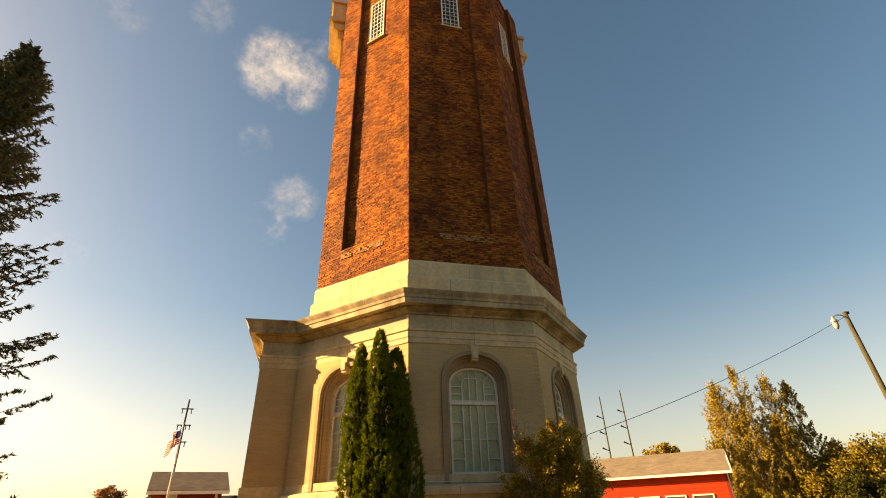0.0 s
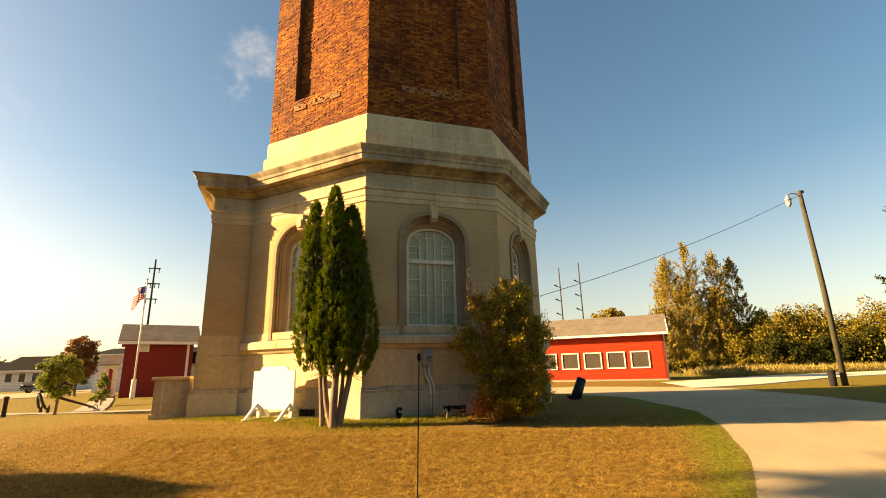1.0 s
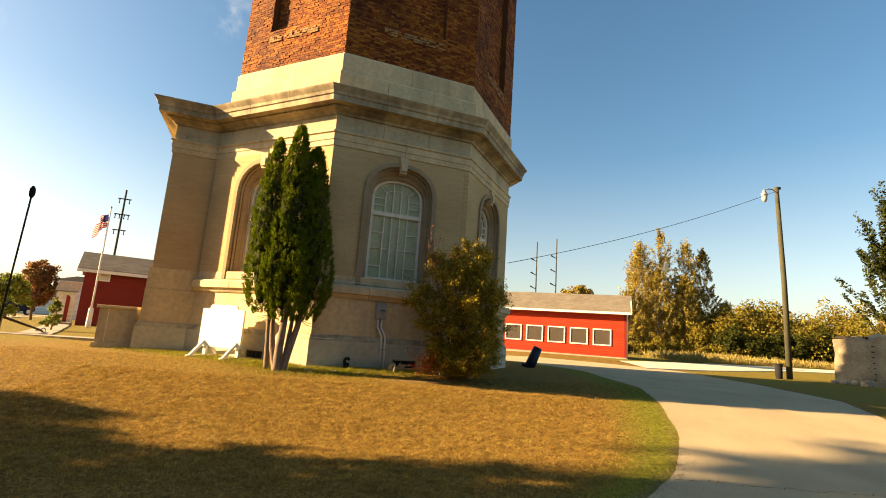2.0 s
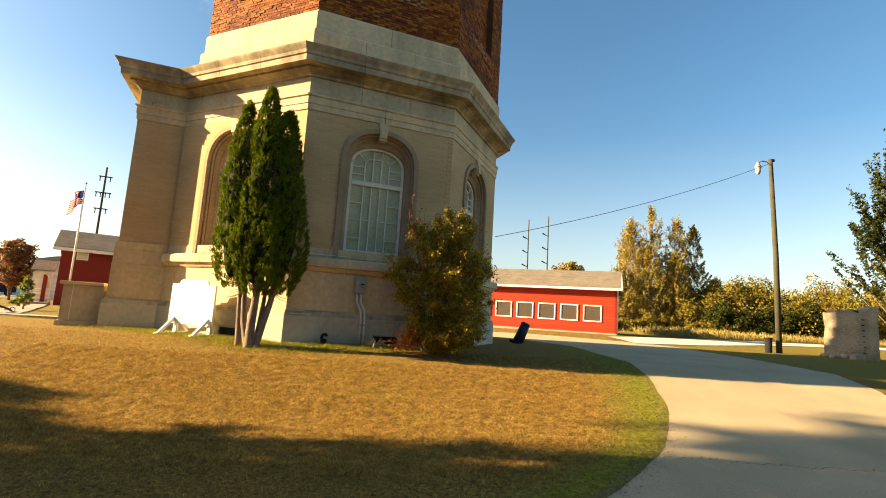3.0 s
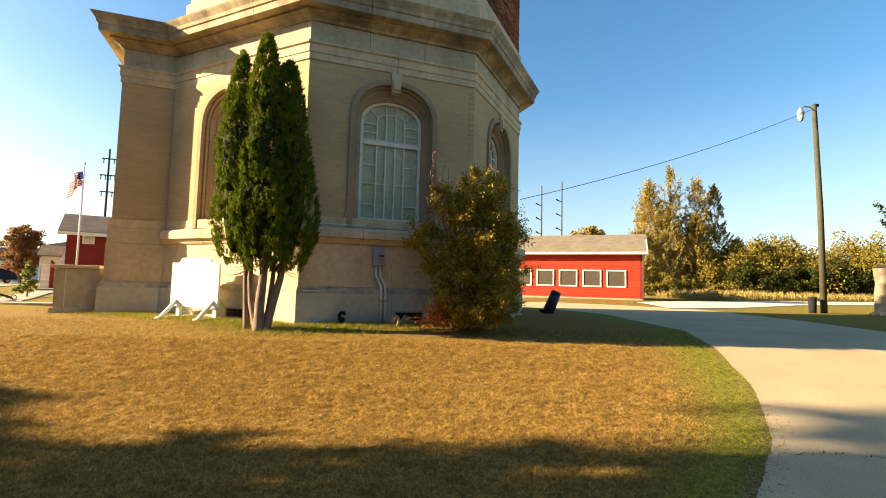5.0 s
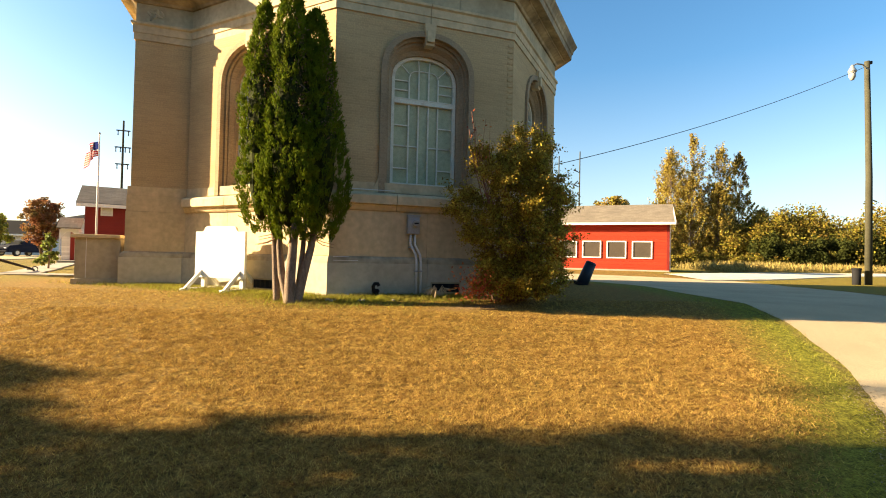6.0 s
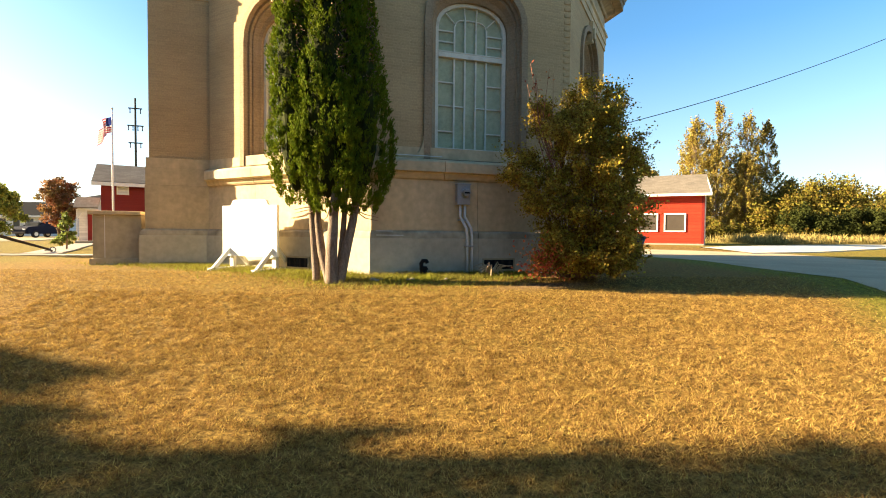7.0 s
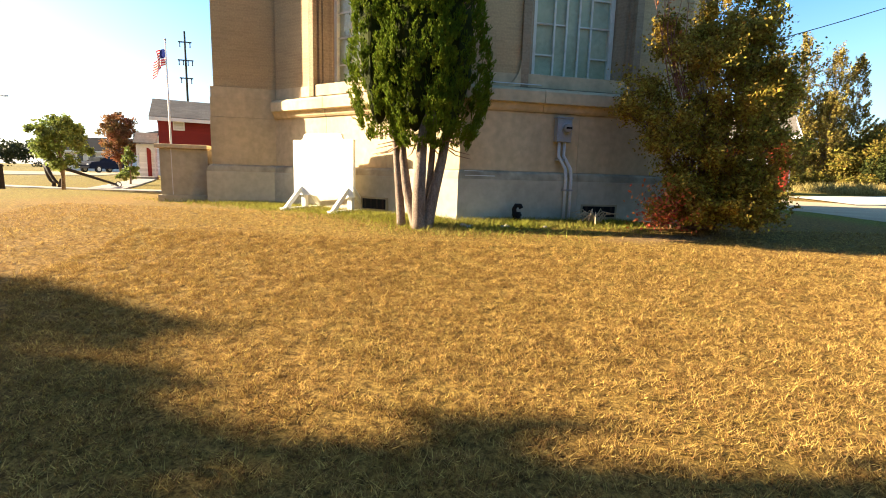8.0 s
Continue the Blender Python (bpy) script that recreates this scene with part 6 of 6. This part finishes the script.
def sign_board():
    t = thing("sign_board", "blank white notice board with a raised middle on splayed timber legs", "sign", pose(-4.29, 14.22, 0, 0, 0, -21.1))
    w, lo, sh, up = 0.69, 0.27, 1.27, 1.385
    line = [(-w, lo), (w, lo), (w, sh), (0.51, sh)] + [(0.51 - 0.075 * math.sin(a), sh + 0.075 * (1 - math.cos(a))) for a in np.linspace(0.3, math.pi / 2, 5)] + [(0.41, up - 0.012), (0.36, up), (-0.36, up), (-0.41, up - 0.012)]
    line += [(-0.51 + 0.075 * math.sin(a), sh + 0.075 * (1 - math.cos(a))) for a in np.linspace(math.pi / 2, 0.3, 5)] + [(-0.51, sh), (-w, sh)]
    bm = bmesh.new()
    f, g = [bm.verts.new((x, -0.03, z)) for x, z in line], [bm.verts.new((x, 0.03, z)) for x, z in line]
    for i in range(len(line)):
        bm.faces.new((f[i], f[(i + 1) % len(line)], g[(i + 1) % len(line)], g[i]))
    bm.faces.new(f), bm.faces.new(g[::-1])
    part("board", bm, SIGN_WHITE, t)
    for x in (-0.52, 0.56):
        leg = part("leg", boxes((x - 0.05, 0.034, -0.05, x + 0.05, 0.11, 1.2), bevel=0.006), PAINT, t)
        for sgn in (-1, 1):
            bm = bmesh.new()
            tube([(x, 0.07 + sgn * 0.02, 0.46), (x - 0.02, 0.07 + sgn * 0.5, 0.0)], 0.048, 4, bm)
            part("brace", bm, PAINT, leg)
        part("foot", boxes((x - 0.05, -0.52, -0.03, x + 0.05, 0.62, 0.05), bevel=0.006), PAINT, leg)


sign_board()
FACE = TOWER @ pose(0, -APO, 0)        # x along the front, -y out of the wall


def meter():
    t = thing("electricity_meter", "grey electricity meter box with conduits on the stone base", "meter", FACE @ pose(-0.33, -0.08, 0))
    part("box", boxes((-0.13, -0.13, 1.30, 0.13, 0.0, 1.68), bevel=0.012), METER_GREY, t)
    part("hood", boxes((-0.14, -0.145, 1.675, 0.14, 0.0, 1.70), bevel=0.004), METER_GREY, t)
    d = part("dial_ring", tube([(0.03, -0.13, 1.52), (0.03, -0.155, 1.52)], 0.088, 20), STEEL, t)
    part("dial_glass", tube([(0.03, -0.155, 1.52), (0.03, -0.215, 1.52), (0.03, -0.225, 1.52)], [0.075, 0.07, 0.055], 20), LAMP_GLASS, d, "domed meter glass")
    part("dial_plate", boxes((-0.02, -0.229, 1.505, 0.08, -0.226, 1.535)), BLACK, d)
    for x in (-0.05, 0.045):
        part("conduit", tube([(x, -0.06, 1.32), (x, -0.06, 1.08), (x + 0.10, -0.14, 0.86), (x + 0.12, -0.14, 0.70), (x + 0.12, -0.14, -0.1)], 0.027, 8), PIPE_GREY, t, smooth=True)
    for z in (1.0, 0.5):
        part("clip", boxes((0.03 if z < 0.9 else -0.08, -0.175 if z < 0.9 else -0.095, z, 0.20 if z < 0.9 else 0.08, -0.0, z + 0.03)), STEEL, t)


meter()
for x0, x1, y, z in ((-1.64, -0.72, -0.06, 2.20), (-1.98, -1.66, -0.102, 0.79), (-1.98, -1.48, -0.144, 0.715)):
    part("mortar_joint", boxes((x0, y - 0.006, z - 0.006, x1, y + 0.004, z + 0.006), bevel=0.002), PAINT, tower, "pale caulked joint", TOWER.inverted() @ FACE)
sp = thing("standpipe", "short black standpipe with a hooked outlet by the wall", "pipe", FACE @ pose(-1.14, -0.34, 0))
part("riser", tube([(0, 0, -0.1), (0, 0, 0.15)], 0.065, 12), BLACK, sp)
part("hook", tube([(-0.04, 0, 0.13), (-0.05, 0, 0.20), (-0.02, -0.01, 0.255), (0.04, -0.02, 0.255), (0.06, -0.03, 0.21)], 0.038, 10), BLACK, sp)
part("collar", tube([(0, 0, 0.09), (0, 0, 0.12)], 0.08, 12), BLACK, sp)


def vent(x, w, m):
    t = thing("basement_vent", "small barred vent low in the stone base", "vent", m)
    part("opening", boxes((x - w / 2, -0.166, 0.06, x + w / 2, -0.10, 0.26)), BLACK, t)
    part("frame", border([(x - w / 2, 0.07), (x + w / 2, 0.07), (x + w / 2, 0.25), (x - w / 2, 0.25)], [(x - w / 2 - .03, 0.04), (x + w / 2 + .03, 0.04), (x + w / 2 + .03, 0.28), (x - w / 2 - .03, 0.28)], -0.175, -0.12), STONE_DIRTY, t)
    n = 4
    for i in range(n):
        xx = x - w / 2 + w * (i + 0.5) / n
        part("bar", boxes((xx - 0.02, -0.172, 0.065, xx + 0.02, -0.162, 0.255)), IRON, t)


vent(0.42, 0.62, FACE)
vent(0.35, 0.55, TOWER @ pose(0, 0, 0, 0, 0, -45) @ pose(0, -APO, 0))

bn = thing("waste_bin", "dark blue leaning bin at the corner of the tower", "bin", pose(5.25, 19.7, 0, 0, 22, -10) @ Matrix.Diagonal((0.85, 0.85, 0.95, 1)))
part("drum", tube([(0, 0, -0.05), (0, 0, 0.82)], [0.24, 0.20], 14), NAVY, bn, smooth=True)
part("base", boxes((-0.36, -0.36, -0.05, 0.36, 0.36, 0.05), bevel=0.02), BLACK, bn)
part("lid", tube([(0, 0, 0.82), (0, 0, 0.88)], [0.22, 0.16], 14), NAVY, bn)

rod = thing("marker_rod", "thin black flexible rod with a ball tip by the drive", "rod", pose(0.394, 1.838, float(ground_z(0.394, 1.838))))
part("stem", tube([(-0.03, 0, -0.1), (-0.02, 0, 1.0), (0, 0, 1.868)], [0.0018, 0.0015, 0.0012], 8), IRON, rod)
part("ball", tube([(0, 0, 1.864), (0, 0, 1.868), (0, 0, 1.873), (0, 0, 1.878), (0, 0, 1.882)], [0.0015, 0.0034, 0.0039, 0.0034, 0.0015], 10), BLACK, rod)

rng = np.random.default_rng(17)
for i in range(6):
    bm = bmesh.new()
    bmesh.ops.create_icosphere(bm, subdivisions=2, radius=0.03 + 0.035 * rng.random())
    for v in bm.verts:
        v.co *= 1 + 0.35 * noise.noise(v.co * 9 + Vector((i * 3, 0, 0)))
        v.co.z *= 0.55
    x, y = -1.9 + 1.5 * rng.random(), 12.75 + 0.35 * rng.random()
    tagged(part("stone", bm, PEBBLE, None, "", pose(x, y, float(ground_z(x, y)) + 0.015)), "small pale loose stone in the grass by the cedars", "stone", "stones by the cedars")
st = thing("dry_stalks", "tangle of dry pale stalks at the conduit's foot", "plant", FACE @ pose(0.10, -0.60, 0))
for i in range(24):
    a = rng.uniform(0, 2 * np.pi)
    r = rng.uniform(0.12, 0.42)
    part("stalk", tube([(rng.normal(0, .06), rng.normal(0, .05), -0.03), (r * 0.5 * math.cos(a), r * 0.5 * math.sin(a), rng.uniform(0.12, 0.26)), (r * math.cos(a), r * math.sin(a), rng.uniform(0.0, 0.2))], 0.009, 5), STRAW, st)

# ---- grass ----


def on_drive(x, y):
    lx, rx = np.interp(y, DRIVE_Y, DRIVE_X), np.interp(y, OUTER_Y, OUTER_X)
    return (x > lx + 0.05) & (x < rx + 0.02)


def in_tower(x, y):
    q = (x + 1.36) ** 2 + (y - 18.85) ** 2
    return q < 5.15 ** 2


def blades(name, n, x0, x1, y0, y1, height, mat, label, seed, cond=None, width=0.006):
    rng = np.random.default_rng(seed)
    x, y = rng.uniform(x0, x1, n), rng.uniform(y0, y1, n)
    patch = np.array([0.9 * noise.noise((a * 11.0, b * 11.0, 0.7)) + 0.2 * noise.noise((a * 2.1, b * 2.1, 2.7)) for a, b in zip(x, y)])
    ok = ~on_drive(x, y) & ~in_tower(x, y) & (rng.uniform(-0.35, 0.35, n) < patch + (0.3 if mat is BLADE_GREEN else 0.10))
    if mat is BLADE:
        ok &= greenness(x, y) < rng.uniform(0.2, 0.9, n)
    ok &= bareness(x, y) < rng.uniform(0.3, 1.2, n)
    if cond is not None:
        ok &= cond(x, y, rng)
    x, y = x[ok], y[ok]
    n = len(x)
    wob = np.array([noise.noise((a * 0.23, b * 0.23, 3.1)) for a, b in zip(x, y)]) * 0.025
    z = ground_z(x, y) + wob - 0.008
    a, h = rng.uniform(0, 2 * np.pi, n), height * rng.uniform(0.4, 1.25, n)
    w = width * rng.uniform(0.7, 1.5, n)
    lean = rng.normal(size=(n, 2)) * h[:, None] * 0.75
    c = np.stack([x, y, z], 1)
    s = np.stack([np.cos(a) * w, np.sin(a) * w, np.zeros(n)], 1)
    tip = c + np.stack([lean[:, 0], lean[:, 1], h * 0.85], 1)
    v = np.stack([c - s, c + s, tip], 1).reshape(-1, 3)
    return tagged(put(name, quads_mesh(name, v, 3), mat), label, "grass", kind="stuff")


blades("grass", 300000, -9.0, 6.8, 4.2, 13.6, 0.050, BLADE, "dry straw-coloured mown grass", 21, width=0.0034)
blades("grass", 480000, -6.2, 4.8, 6.8, 12.0, 0.046, BLADE, "short dry mown grass near the drive", 22, width=0.0028)
blades("green_grass", 60000, 0.0, 6.6, 3.6, 14.5, 0.05, BLADE_GREEN, "green grass along the drive's edge", 23, lambda x, y, r: (np.interp(y, DRIVE_Y, DRIVE_X) - x) < np.abs(r.normal(0, 0.6, len(x))), width=0.005)
blades("green_grass", 140000, -9.0, 1.2, 12.2, 15.6, 0.10, BLADE_GREEN, "longer green grass at the foot of the wall", 24, lambda x, y, r: np.abs((y - 13.35) - np.where(x < -1.9, -(x + 1.9) * 0.50, (x + 1.9) * 0.325) + 0.35) < np.abs(r.normal(0, 0.5, len(x))), width=0.006)

# ---- crumbled edge of the drive ----
rng = np.random.default_rng(88)
n = 1500
gy = rng.uniform(2.4, 9.5, n)
gx = np.interp(gy, DRIVE_Y, DRIVE_X) + np.abs(rng.normal(0, 0.13, n)) * rng.choice([-1.0, 1.0], n) + 0.03
gzz = ground_z(gx, gy) + 0.016 + np.array([noise.noise((p * 0.23, q * 0.23, 3.1)) for p, q in zip(gx, gy)]) * 0.025
sz = rng.uniform(0.003, 0.008, n)
tet = np.array([(1, 1, 0.7), (-1, -1, 0.7), (-1, 1, -0.5), (1, -1, -0.5)], dtype=float)
idx = [(0, 1, 2), (0, 3, 1), (0, 2, 3), (1, 3, 2)]
pts = np.stack([gx, gy, gzz], 1)[:, None, :] + tet[None] * sz[:, None, None] * rng.uniform(0.6, 1.3, (n, 4, 3))
tagged(put("gravel", quads_mesh("gravel", np.concatenate([pts[:, list(f)] for f in idx], 1).reshape(-1, 3), 3), CRUMBS), "loose gravel crumbled along the edge of the drive", "gravel", kind="stuff")

# ---- single bricks of the shaft's nearest courses ----
base_brick = bpy.data.meshes.new("brick")
bw, bh = BLEN - GAP, COURSE - GAP
base_brick.from_pydata([(0, 0, 0), (bw, 0, 0), (bw, 0, bh), (0, 0, bh), (0, 0.04, 0), (bw, 0.04, 0), (bw, 0.04, bh), (0, 0.04, bh)], [], [(0, 1, 2, 3), (4, 0, 3, 7), (1, 5, 6, 2), (3, 2, 6, 7), (4, 5, 1, 0), (5, 4, 7, 6)])
base_brick.materials.append(BRICK)
rng = np.random.default_rng(77)
for x0, x1, z, d in single:
    q = new("brick", base_brick)
    q.parent = SHAFT[0]
    q.matrix_local = pose(x0, -SH - rng.uniform(-0.004, 0.018), z, rng.normal(0, 0.8), 0, rng.normal(0, 0.5)) @ Matrix.Diagonal(((x1 - x0) / bw, 1, 1, 1))
